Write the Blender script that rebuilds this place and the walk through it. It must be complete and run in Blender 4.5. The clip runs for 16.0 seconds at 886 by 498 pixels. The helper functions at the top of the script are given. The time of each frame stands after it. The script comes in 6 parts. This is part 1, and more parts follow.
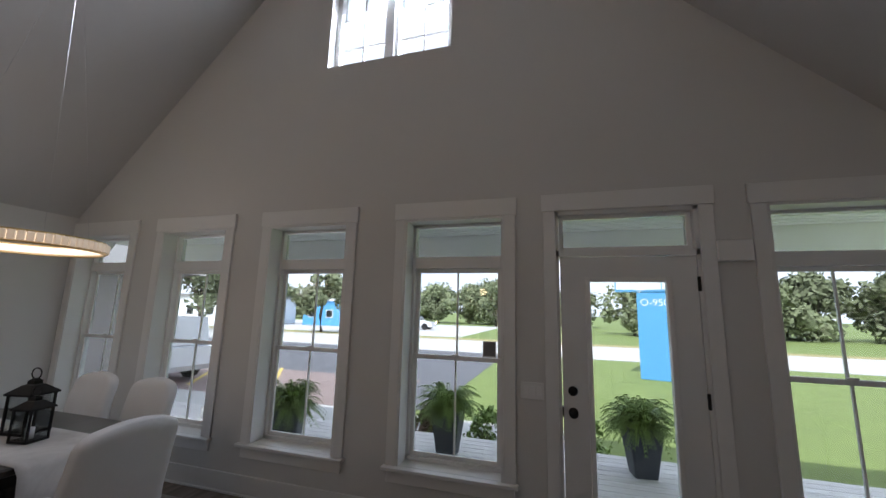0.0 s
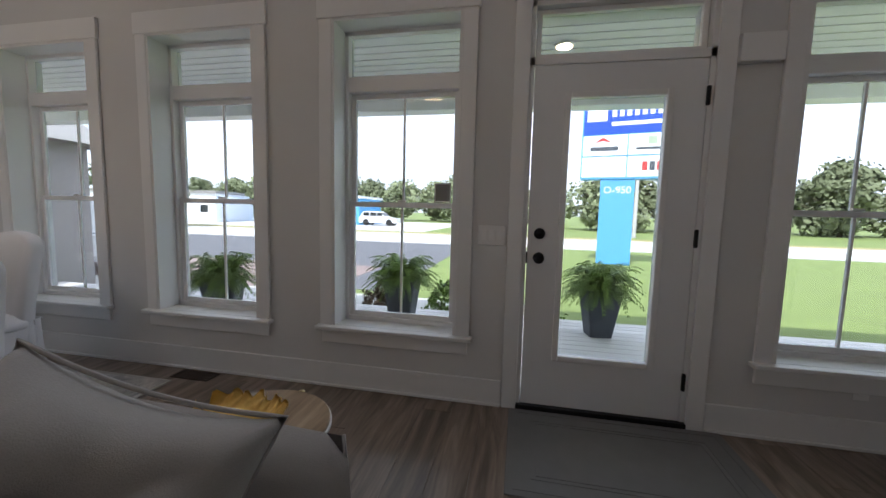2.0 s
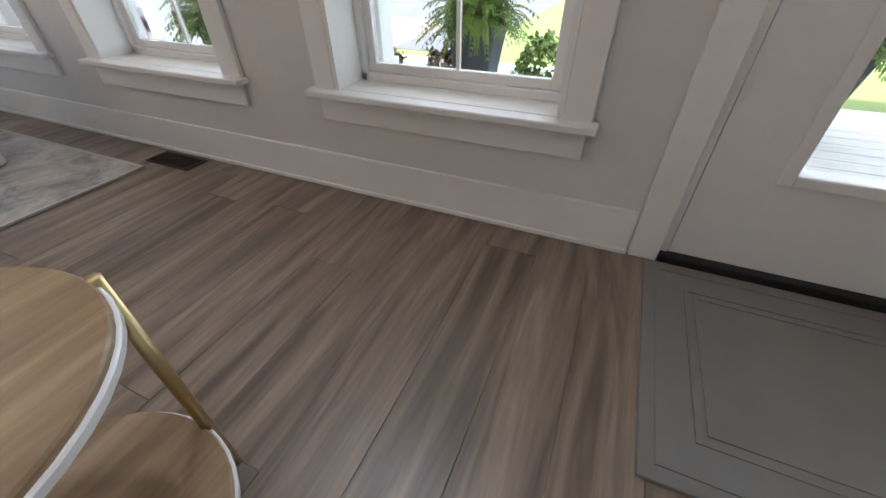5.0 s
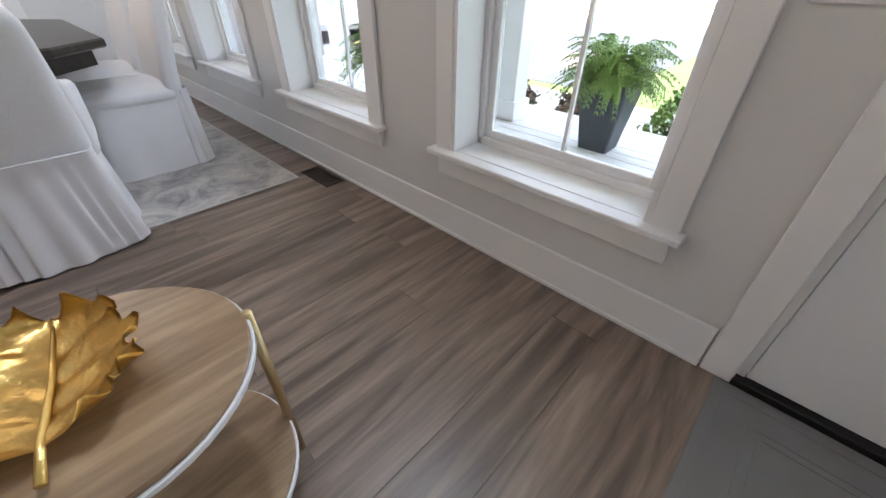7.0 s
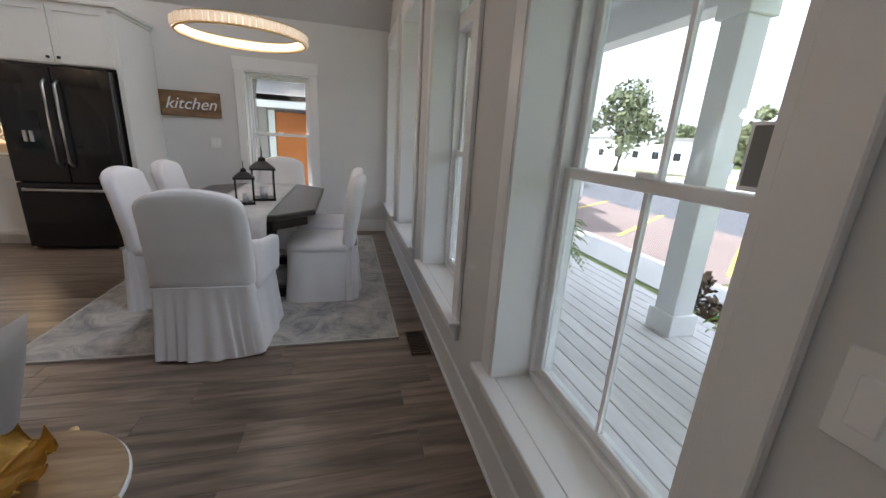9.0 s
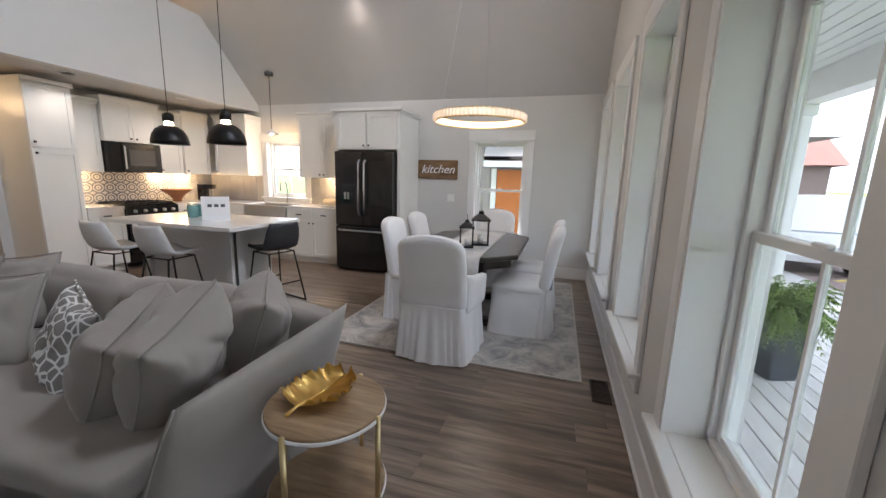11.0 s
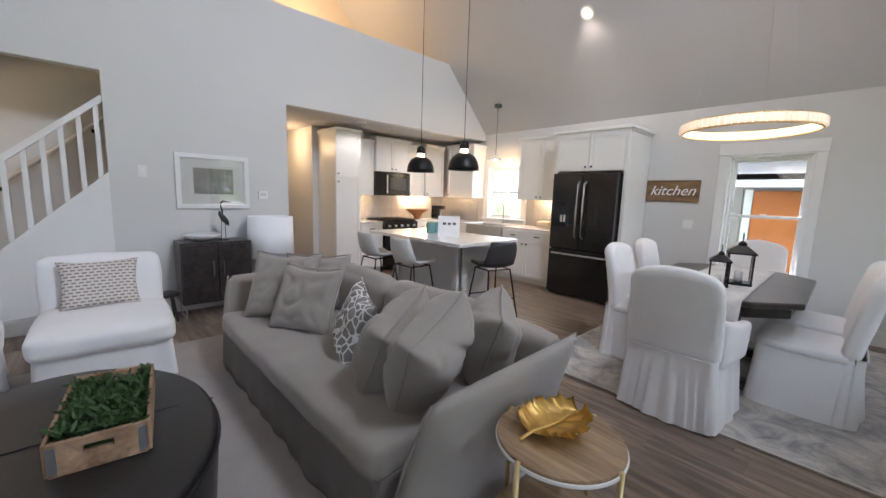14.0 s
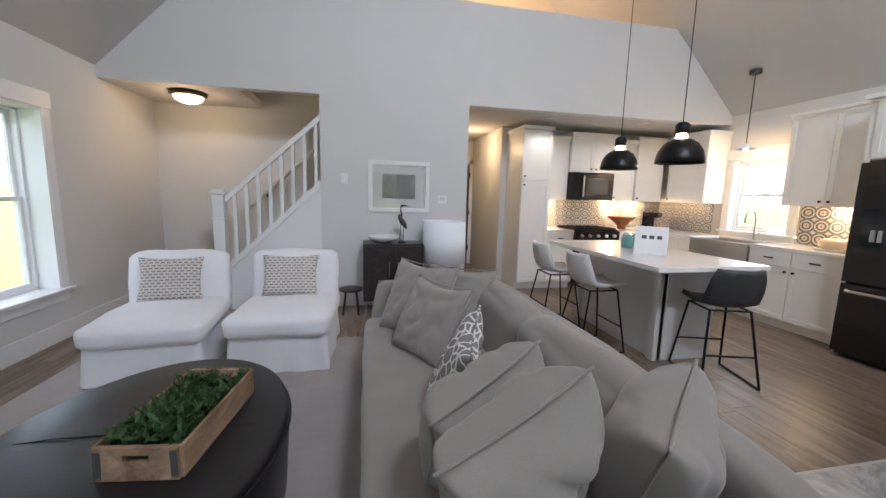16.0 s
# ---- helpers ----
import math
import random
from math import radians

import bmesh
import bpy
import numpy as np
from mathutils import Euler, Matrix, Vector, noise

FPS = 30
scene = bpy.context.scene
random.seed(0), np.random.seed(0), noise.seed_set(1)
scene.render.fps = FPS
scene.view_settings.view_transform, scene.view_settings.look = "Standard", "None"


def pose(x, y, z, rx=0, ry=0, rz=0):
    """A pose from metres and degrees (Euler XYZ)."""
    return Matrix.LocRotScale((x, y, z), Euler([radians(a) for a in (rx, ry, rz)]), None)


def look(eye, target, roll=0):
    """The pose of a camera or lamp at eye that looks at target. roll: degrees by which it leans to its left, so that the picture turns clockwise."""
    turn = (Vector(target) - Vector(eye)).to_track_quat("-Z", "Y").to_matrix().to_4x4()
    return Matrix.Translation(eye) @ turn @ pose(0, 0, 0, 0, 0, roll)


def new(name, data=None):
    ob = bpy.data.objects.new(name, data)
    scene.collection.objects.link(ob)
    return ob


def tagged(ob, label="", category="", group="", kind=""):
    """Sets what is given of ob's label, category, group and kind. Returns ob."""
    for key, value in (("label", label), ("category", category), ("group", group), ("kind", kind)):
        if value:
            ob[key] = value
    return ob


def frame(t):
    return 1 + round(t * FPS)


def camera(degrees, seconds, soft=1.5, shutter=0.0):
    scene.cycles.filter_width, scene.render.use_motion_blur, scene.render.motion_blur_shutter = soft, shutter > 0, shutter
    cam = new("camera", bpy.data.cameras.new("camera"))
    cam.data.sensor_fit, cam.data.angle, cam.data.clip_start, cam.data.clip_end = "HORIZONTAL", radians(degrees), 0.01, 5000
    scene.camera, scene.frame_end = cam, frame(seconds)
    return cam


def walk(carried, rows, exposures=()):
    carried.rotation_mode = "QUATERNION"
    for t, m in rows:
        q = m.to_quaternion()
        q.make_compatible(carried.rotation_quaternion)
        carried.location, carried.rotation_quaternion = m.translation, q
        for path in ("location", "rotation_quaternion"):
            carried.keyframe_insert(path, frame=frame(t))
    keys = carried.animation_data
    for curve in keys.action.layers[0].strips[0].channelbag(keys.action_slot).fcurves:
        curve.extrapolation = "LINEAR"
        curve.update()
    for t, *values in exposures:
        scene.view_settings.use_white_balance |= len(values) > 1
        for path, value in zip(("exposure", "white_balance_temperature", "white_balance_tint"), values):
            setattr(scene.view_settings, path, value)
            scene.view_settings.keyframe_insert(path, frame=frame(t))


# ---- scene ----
cam = camera(99.0, 16.0)
PATH = [
    (0, (0.063, 0.026, 1.619), (-0.509, 1.914, 1.946), 1.5),
    (0.5, (0.06, 0.115, 1.487), (-0.51, 2.016, 1.731), 1.5),
    (1, (0.006, 0.282, 1.38), (-0.536, 2.202, 1.523), 1.5),
    (1.5, (-0.018, 0.423, 1.264), (-0.486, 2.368, 1.229), 1.5),
    (2, (0.038, 0.671, 1.2), (-0.353, 2.622, 1.008), 1.4),
    (2.5, (0.053, 0.894, 1.179), (-0.296, 2.842, 0.891), 1.4),
    (3, (0.011, 1.21, 1.167), (-0.328, 3.151, 0.827), 1.3),
    (3.5, (-0.016, 1.415, 1.036), (-0.346, 3.358, 0.693), 1.79),
    (4, (-0.043, 1.626, 0.830), (-0.569, 3.502, 0.380), 5.55),
    (4.5, (-0.168, 1.750, 0.829), (-0.797, 3.370, -0.161), 0.01),
    (4.7, (-0.203, 1.766, 0.829), (-0.818, 3.232, -0.384), -1.29),
    (6.8, (-0.121, 1.773, 1.020), (-1.152, 2.974, -0.202), 0.76),
    (7, (-0.110, 1.795, 1.054), (-1.216, 2.970, -0.127), 0.66),
    (7.5, (-0.011, 1.922, 1.133), (-1.353, 3.047, 0.166), 0.55),
    (8, (-0.011, 2.084, 1.183), (-1.593, 3.060, 0.445), 0.81),
    (8.2, (-0.086, 2.176, 1.220), (-1.734, 3.070, 0.524), 1.90),
    (10.3, (0.405, 2.495, 1.366), (-1.542, 2.251, 0.982), 1.9),
    (10.5, (0.418, 2.498, 1.367), (-1.513, 2.147, 0.982), 1.7),
    (11, (0.427, 2.497, 1.405), (-1.457, 1.93, 1.043), 1.7),
    (11.5, (0.432, 2.508, 1.411), (-1.393, 1.752, 1.098), 1.6),
    (12, (0.443, 2.488, 1.408), (-1.302, 1.554, 1.124), 1.6),
    (12.5, (0.455, 2.458, 1.393), (-1.197, 1.363, 1.127), 1.7),
    (13, (0.477, 2.424, 1.393), (-1.075, 1.192, 1.126), 1.7),
    (13.5, (0.493, 2.363, 1.385), (-0.966, 1.02, 1.117), 1.7),
    (14, (0.466, 2.309, 1.391), (-0.892, 0.868, 1.114), 1.8),
    (14.5, (0.28, 2.277, 1.384), (-0.942, 0.718, 1.106), 1.5),
    (15, (0.1, 2.228, 1.395), (-0.87, 0.501, 1.115), 1.5),
    (15.5, (-0.063, 2.075, 1.398), (-0.772, 0.227, 1.114), 1.5),
    (16, (-0.23, 1.936, 1.378), (-0.629, -0.003, 1.1), 1.5),
]
EXPO = [(0.0, 1.20, 5950, 15), (2.0, 1.55, 5950, 15), (3.5, 1.62, 6100, 15), (4.3, 2.35, 6250, 15), (6.8, 3.0, 5950, 15), (7.5, 2.62, 6000, 15), (8.2, 1.95, 6100, 15), (10.3, 2.24, 6100, 15), (13.0, 2.60, 6000, 15), (16.0, 2.50, 5950, 15)]
walk(cam, [(t, look(eye, target, roll)) for t, eye, target, roll in PATH], EXPO)

# ---- world and sun ----
world = bpy.data.worlds.new("sky")
scene.world = world
world.use_nodes = True
wn = world.node_tree
sky = wn.nodes.new("ShaderNodeTexSky")
sky.sky_type, sky.sun_disc = "NISHITA", False
sky.sun_elevation, sky.sun_rotation = radians(52), radians(200)
sky.air_density, sky.dust_density = 1.0, 2.0
# broken white cloud over the blue
wtc = wn.nodes.new("ShaderNodeTexCoord")
wmp = wn.nodes.new("ShaderNodeMapping")
wmp.inputs["Scale"].default_value = (1.6, 1.6, 4.5)
wn.links.new(wtc.outputs["Generated"], wmp.inputs[0])
cloud = wn.nodes.new("ShaderNodeTexNoise")
cloud.inputs["Scale"].default_value, cloud.inputs["Detail"].default_value = 2.2, 7
wn.links.new(wmp.outputs[0], cloud.inputs["Vector"])
cramp = wn.nodes.new("ShaderNodeValToRGB")
cramp.color_ramp.elements[0].position, cramp.color_ramp.elements[1].position = 0.34, 0.56
cramp.color_ramp.elements[0].color, cramp.color_ramp.elements[1].color = (0.55, 0.55, 0.55, 1), (1, 1, 1, 1)
wn.links.new(cloud.outputs[0], cramp.inputs[0])
cmix = wn.nodes.new("ShaderNodeMixRGB")
cmix.inputs[2].default_value = (6.9, 7.2, 7.7, 1)
wn.links.new(cramp.outputs[0], cmix.inputs[0])
wn.links.new(sky.outputs[0], cmix.inputs[1])
wn.links.new(cmix.outputs[0], wn.nodes["Background"].inputs[0])
wn.nodes["Background"].inputs[1].default_value = 0.15

sun_data = bpy.data.lights.new("sun", "SUN")
sun_data.energy, sun_data.angle, sun_data.color = 3.7, radians(1.5), (1.0, 0.95, 0.88)
sun = new("sun", sun_data)
sun.matrix_world = look((0, 0, 20), (0 + math.sin(radians(20)) * 12.8, 0 + math.cos(radians(20)) * 12.8, 0))


def lamp(name, kind, place, power, color, size=0.1, target=None, spot=None):
    d = bpy.data.lights.new(name, kind)
    d.energy, d.color = power, color
    if kind == "AREA":
        d.shape, d.size = "DISK", size
    else:
        d.shadow_soft_size = size
    if spot:
        d.spot_size, d.spot_blend = radians(spot), 0.6
    ob = new(name, d)
    ob.matrix_world = look(place, target or (place[0], place[1] + 0.001, place[2] - 1))
    return ob


WARM = (1.0, 0.66, 0.33)
SOFT = (1.0, 0.86, 0.70)

# ---- materials ----
MATS = {}


def mat(name, color, rough=0.5, metal=0.0, var=0.06, scale=6.0, bump=0.0, bscale=80.0, emit=None, strength=0.0, spec=0.5,
        trans=0.0, rand=0.0, stretch=(1, 1, 1), sheen=0.0, coat=0.0, fine=0.0):
    """Painted, woven, wooden or metal surface with variation at two scales."""
    if name in MATS:
        return MATS[name]
    m = bpy.data.materials.new(name)
    m.use_nodes = True
    nt = m.node_tree
    b = nt.nodes["Principled BSDF"]
    b.inputs["Roughness"].default_value = rough
    b.inputs["Metallic"].default_value = metal
    b.inputs["Specular IOR Level"].default_value = spec
    b.inputs["Transmission Weight"].default_value = trans
    b.inputs["Sheen Weight"].default_value = sheen
    b.inputs["Coat Weight"].default_value = coat
    tc = nt.nodes.new("ShaderNodeTexCoord")
    mp = nt.nodes.new("ShaderNodeMapping")
    mp.inputs["Scale"].default_value = stretch
    nt.links.new(tc.outputs["Object"], mp.inputs[0])
    n1 = nt.nodes.new("ShaderNodeTexNoise")
    n1.inputs["Scale"].default_value, n1.inputs["Detail"].default_value = scale, 5
    n2 = nt.nodes.new("ShaderNodeTexNoise")
    n2.inputs["Scale"].default_value, n2.inputs["Detail"].default_value = bscale, 3
    nt.links.new(mp.outputs[0], n1.inputs["Vector"])
    nt.links.new(mp.outputs[0], n2.inputs["Vector"])
    mix = nt.nodes.new("ShaderNodeMixRGB")
    mix.inputs[1].default_value = (*[c * (1 - var) for c in color], 1)
    mix.inputs[2].default_value = (*[min(1, c * (1 + var)) for c in color], 1)
    nt.links.new(n1.outputs[0], mix.inputs[0])
    out = mix.outputs[0]
    if fine:
        mx = nt.nodes.new("ShaderNodeMixRGB")
        mx.blend_type, mx.inputs[0].default_value = "OVERLAY", fine
        nt.links.new(out, mx.inputs[1])
        nt.links.new(n2.outputs[0], mx.inputs[2])
        out = mx.outputs[0]
    if rand:
        oi = nt.nodes.new("ShaderNodeObjectInfo")
        mr = nt.nodes.new("ShaderNodeMapRange")
        mr.inputs[3].default_value, mr.inputs[4].default_value = 1 - rand, 1 + rand
        nt.links.new(oi.outputs["Random"], mr.inputs[0])
        hs = nt.nodes.new("ShaderNodeHueSaturation")
        nt.links.new(mr.outputs[0], hs.inputs["Value"])
        nt.links.new(out, hs.inputs["Color"])
        out = hs.outputs[0]
    nt.links.new(out, b.inputs["Base Color"])
    if bump:
        bp = nt.nodes.new("ShaderNodeBump")
        bp.inputs["Strength"].default_value = bump
        bp.inputs["Distance"].default_value = 0.004
        nt.links.new(n2.outputs[0], bp.inputs["Height"])
        nt.links.new(bp.outputs[0], b.inputs["Normal"])
    if emit:
        b.inputs["Emission Color"].default_value = (*emit, 1)
        b.inputs["Emission Strength"].default_value = strength
    MATS[name] = m
    return m


def wood(name, dark, light, rough=0.45, grain=(14, 1.2, 14), rand=0.25, bump=0.15, waves=True):
    """Wood with long streaks along y, a shade of its own for each board."""
    m = bpy.data.materials.new(name)
    m.use_nodes = True
    nt = m.node_tree
    b = nt.nodes["Principled BSDF"]
    b.inputs["Roughness"].default_value = rough
    tc = nt.nodes.new("ShaderNodeTexCoord")
    oi = nt.nodes.new("ShaderNodeObjectInfo")
    off = nt.nodes.new("ShaderNodeVectorMath")
    off.operation = "MULTIPLY_ADD"
    off.inputs[1].default_value = (1, 1, 1)
    cx = nt.nodes.new("ShaderNodeCombineXYZ")
    sc = nt.nodes.new("ShaderNodeMath")
    sc.operation = "MULTIPLY"
    sc.inputs[1].default_value = 37.0
    nt.links.new(oi.outputs["Random"], sc.inputs[0])
    nt.links.new(sc.outputs[0], cx.inputs[0])
    nt.links.new(sc.outputs[0], cx.inputs[1])
    nt.links.new(tc.outputs["Object"], off.inputs[0])
    nt.links.new(cx.outputs[0], off.inputs[2])
    mp = nt.nodes.new("ShaderNodeMapping")
    mp.inputs["Scale"].default_value = grain
    nt.links.new(off.outputs[0], mp.inputs[0])
    n1 = nt.nodes.new("ShaderNodeTexNoise")
    n1.inputs["Scale"].default_value, n1.inputs["Detail"].default_value, n1.inputs["Distortion"].default_value = 1.0, 6, 1.2
    n2 = nt.nodes.new("ShaderNodeTexNoise")
    n2.inputs["Scale"].default_value, n2.inputs["Detail"].default_value = 6.0, 4
    nt.links.new(mp.outputs[0], n1.inputs["Vector"])
    nt.links.new(mp.outputs[0], n2.inputs["Vector"])
    ramp = nt.nodes.new("ShaderNodeValToRGB")
    ramp.color_ramp.elements[0].position, ramp.color_ramp.elements[1].position = 0.33, 0.68
    ramp.color_ramp.elements[0].color, ramp.color_ramp.elements[1].color = (*dark, 1), (*light, 1)
    nt.links.new(n1.outputs[0], ramp.inputs[0])
    ov = nt.nodes.new("ShaderNodeMixRGB")
    ov.blend_type, ov.inputs[0].default_value = "OVERLAY", 0.35
    nt.links.new(ramp.outputs[0], ov.inputs[1])
    nt.links.new(n2.outputs[0], ov.inputs[2])
    mr = nt.nodes.new("ShaderNodeMapRange")
    mr.inputs[3].default_value, mr.inputs[4].default_value = 1 - rand, 1 + rand
    nt.links.new(oi.outputs["Random"], mr.inputs[0])
    hs = nt.nodes.new("ShaderNodeHueSaturation")
    nt.links.new(mr.outputs[0], hs.inputs["Value"])
    nt.links.new(ov.outputs[0], hs.inputs["Color"])
    nt.links.new(hs.outputs[0], b.inputs["Base Color"])
    bp = nt.nodes.new("ShaderNodeBump")
    bp.inputs["Strength"].default_value, bp.inputs["Distance"].default_value = bump, 0.003
    nt.links.new(n2.outputs[0], bp.inputs["Height"])
    nt.links.new(bp.outputs[0], b.inputs["Normal"])
    MATS[name] = m
    return m


def pattern(name, base, ink, kind, scale, rough=0.7, amount=0.5, var=0.1):
    """Two-colour printed, woven or tiled patterns."""
    m = bpy.data.materials.new(name)
    m.use_nodes = True
    nt = m.node_tree
    b = nt.nodes["Principled BSDF"]
    b.inputs["Roughness"].default_value = rough
    tc = nt.nodes.new("ShaderNodeTexCoord")
    if kind == "tile":
        mp = nt.nodes.new("ShaderNodeMapping")
        mp.inputs["Scale"].default_value = (scale,) * 3
        nt.links.new(tc.outputs["Object"], mp.inputs[0])
        ab = nt.nodes.new("ShaderNodeVectorMath")
        ab.operation = "ABSOLUTE"
        nt.links.new(mp.outputs[0], ab.inputs[0])
        w = nt.nodes.new("ShaderNodeTexWave")
        w.wave_type, w.rings_direction = "RINGS", "SPHERICAL"
        w.inputs["Scale"].default_value, w.inputs["Distortion"].default_value = 0.62, 2.2
        w.inputs["Detail"].default_value, w.inputs["Detail Scale"].default_value = 0.0, 1.6
        nt.links.new(ab.outputs[0], w.inputs["Vector"])
        fac = w.outputs["Fac"]
    elif kind == "branches":
        w = nt.nodes.new("ShaderNodeTexVoronoi")
        w.feature = "DISTANCE_TO_EDGE"
        w.inputs["Scale"].default_value = scale
        nt.links.new(tc.outputs["Object"], w.inputs["Vector"])
        fac = w.outputs["Distance"]
    elif kind == "weave":
        w = nt.nodes.new("ShaderNodeTexBrick")
        w.inputs["Scale"].default_value = scale
        w.inputs["Mortar Size"].default_value = 0.11
        w.inputs["Brick Width"].default_value, w.inputs["Row Height"].default_value = 0.62, 0.36
        w.inputs["Color1"].default_value = w.inputs["Color2"].default_value = (0, 0, 0, 1)
        w.inputs["Mortar"].default_value = (1, 1, 1, 1)
        sw = nt.nodes.new("ShaderNodeMapping")
        sw.inputs["Rotation"].default_value = (radians(90), 0, 0)
        nt.links.new(tc.outputs["Object"], sw.inputs[0])
        nt.links.new(sw.outputs[0], w.inputs["Vector"])
        fac = w.outputs["Color"]
    else:
        w = nt.nodes.new("ShaderNodeTexNoise")
        w.inputs["Scale"].default_value, w.inputs["Detail"].default_value, w.inputs["Roughness"].default_value = scale, 8, 0.72
        w.inputs["Distortion"].default_value = 0.8
        nt.links.new(tc.outputs["Object"], w.inputs["Vector"])
        fac = w.outputs[0]
    ramp = nt.nodes.new("ShaderNodeValToRGB")
    ramp.color_ramp.elements[0].position = max(0.0, amount - var)
    ramp.color_ramp.elements[1].position = min(1.0, amount + var)
    ramp.color_ramp.elements[0].color, ramp.color_ramp.elements[1].color = (*ink, 1), (*base, 1)
    nt.links.new(fac, ramp.inputs[0])
    nt.links.new(ramp.outputs[0], b.inputs["Base Color"])
    n2 = nt.nodes.new("ShaderNodeTexNoise")
    n2.inputs["Scale"].default_value = 220
    nt.links.new(tc.outputs["Object"], n2.inputs["Vector"])
    bp = nt.nodes.new("ShaderNodeBump")
    bp.inputs["Strength"].default_value, bp.inputs["Distance"].default_value = 0.2, 0.003
    nt.links.new(n2.outputs[0], bp.inputs["Height"])
    nt.links.new(bp.outputs[0], b.inputs["Normal"])
    MATS[name] = m
    return m


def glass_mat(name, tint=(1, 1, 1), rough=0.0, facing=0.03):
    """Thin window glass: clear or tinted, with a faint reflection."""
    m = bpy.data.materials.new(name)
    m.use_nodes = True
    nt = m.node_tree
    nt.nodes.remove(nt.nodes["Principled BSDF"])
    tr = nt.nodes.new("ShaderNodeBsdfTransparent")
    tr.inputs[0].default_value = (*tint, 1)
    gl = nt.nodes.new("ShaderNodeBsdfGlossy")
    gl.inputs["Roughness"].default_value = rough
    lw = nt.nodes.new("ShaderNodeLayerWeight")
    lw.inputs[0].default_value = 0.5
    pw = nt.nodes.new("ShaderNodeMath")
    pw.operation, pw.inputs[1].default_value = "POWER", 5.0
    ma = nt.nodes.new("ShaderNodeMath")
    ma.operation, ma.inputs[1].default_value, ma.inputs[2].default_value = "MULTIPLY_ADD", 0.5, facing
    nt.links.new(lw.outputs["Facing"], pw.inputs[0])
    nt.links.new(pw.outputs[0], ma.inputs[0])
    mx = nt.nodes.new("ShaderNodeMixShader")
    nt.links.new(ma.outputs[0], mx.inputs[0])
    nt.links.new(tr.outputs[0], mx.inputs[1])
    nt.links.new(gl.outputs[0], mx.inputs[2])
    nt.links.new(mx.outputs[0], nt.nodes["Material Output"].inputs[0])
    MATS[name] = m
    return m


M_WALL = mat("wall_paint", (0.64, 0.635, 0.625), 0.75, var=0.02, scale=1.2, bump=0.08, bscale=160)
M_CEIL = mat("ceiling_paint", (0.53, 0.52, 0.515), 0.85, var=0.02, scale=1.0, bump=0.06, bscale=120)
M_TRIM = mat("trim_paint", (0.775, 0.775, 0.77), 0.35, var=0.02, scale=3, bump=0.03, bscale=60)
M_DOOR = mat("door_paint", (0.74, 0.745, 0.75), 0.4, var=0.02, scale=3, bump=0.03)
M_CAB = mat("cabinet_paint", (0.78, 0.775, 0.75), 0.35, var=0.02, scale=3)
M_VINYL = mat("vinyl_white", (0.80, 0.80, 0.80), 0.35, var=0.02)
M_BLACK = mat("black_metal", (0.015, 0.015, 0.016), 0.38, metal=0.6, var=0.2)
M_STEEL = mat("brushed_steel", (0.55, 0.55, 0.56), 0.3, metal=1.0, var=0.05, stretch=(1, 1, 30))
M_FRIDGE = mat("black_steel", (0.018, 0.016, 0.016), 0.24, metal=0.5, var=0.15, scale=2, coat=0.3)
M_GLOSSBLACK = mat("black_glass", (0.008, 0.008, 0.009), 0.08, var=0.1)
M_FLOOR = wood("plank_wood", (0.108, 0.078, 0.059), (0.275, 0.212, 0.164), 0.36, (13, 1.1, 13), 0.11, 0.12)
M_DECK = wood("deck_wood", (0.56, 0.54, 0.53), (0.70, 0.68, 0.67), 0.7, (1.2, 14, 14), 0.08, 0.2)
M_OAK = wood("oak_veneer", (0.20, 0.125, 0.065), (0.40, 0.28, 0.165), 0.35, (12, 1.5, 12), 0.05, 0.1)
M_CRATE = wood("crate_wood", (0.18, 0.10, 0.055), (0.42, 0.28, 0.18), 0.7, (9, 2, 9), 0.15, 0.3)
M_DARKWOOD = wood("espresso_wood", (0.018, 0.015, 0.014), (0.045, 0.038, 0.036), 0.3, (14, 2, 14), 0.1, 0.1)
M_SOFA = mat("sofa_linen", (0.285, 0.258, 0.236), 0.9, var=0.10, scale=5, bump=0.35, bscale=420, sheen=0.25, fine=0.15)
M_SLIP = mat("slipcover_linen", (0.80, 0.80, 0.815), 0.9, var=0.05, scale=5, bump=0.35, bscale=300, sheen=0.15)
M_WHITECLOTH = mat("white_cotton", (0.83, 0.83, 0.845), 0.9, var=0.04, scale=5, bump=0.3, bscale=300, sheen=0.15)
M_LEATHER = mat("black_leather", (0.013, 0.013, 0.014), 0.4, var=0.3, scale=9, bump=0.25, bscale=140)
M_GREYLEATHER = mat("grey_leather", (0.60, 0.60, 0.59), 0.5, var=0.1, scale=8, bump=0.15, bscale=160)
M_CHARLEATHER = mat("charcoal_leather", (0.035, 0.036, 0.040), 0.5, var=0.15, scale=8, bump=0.15, bscale=160)
M_GOLD = mat("gold_leaf", (0.84, 0.60, 0.20), 0.33, metal=1.0, var=0.10, scale=20, bump=0.5, bscale=60)
M_BRASS = mat("brushed_brass", (0.62, 0.49, 0.26), 0.35, metal=1.0, var=0.08)
M_QUARTZ = mat("white_quartz", (0.78, 0.77, 0.75), 0.15, var=0.05, scale=2.5)
M_ISLAND = mat("island_grey_paint", (0.62, 0.62, 0.615), 0.45, var=0.03, scale=3)
M_RUG = pattern("faded_rug", (0.56, 0.53, 0.49), (0.17, 0.17, 0.18), "noise", 4.5, 0.95, 0.46, 0.16)
M_RUGEDGE = mat("rug_binding", (0.50, 0.48, 0.44), 0.95, var=0.1, bump=0.3, bscale=200)
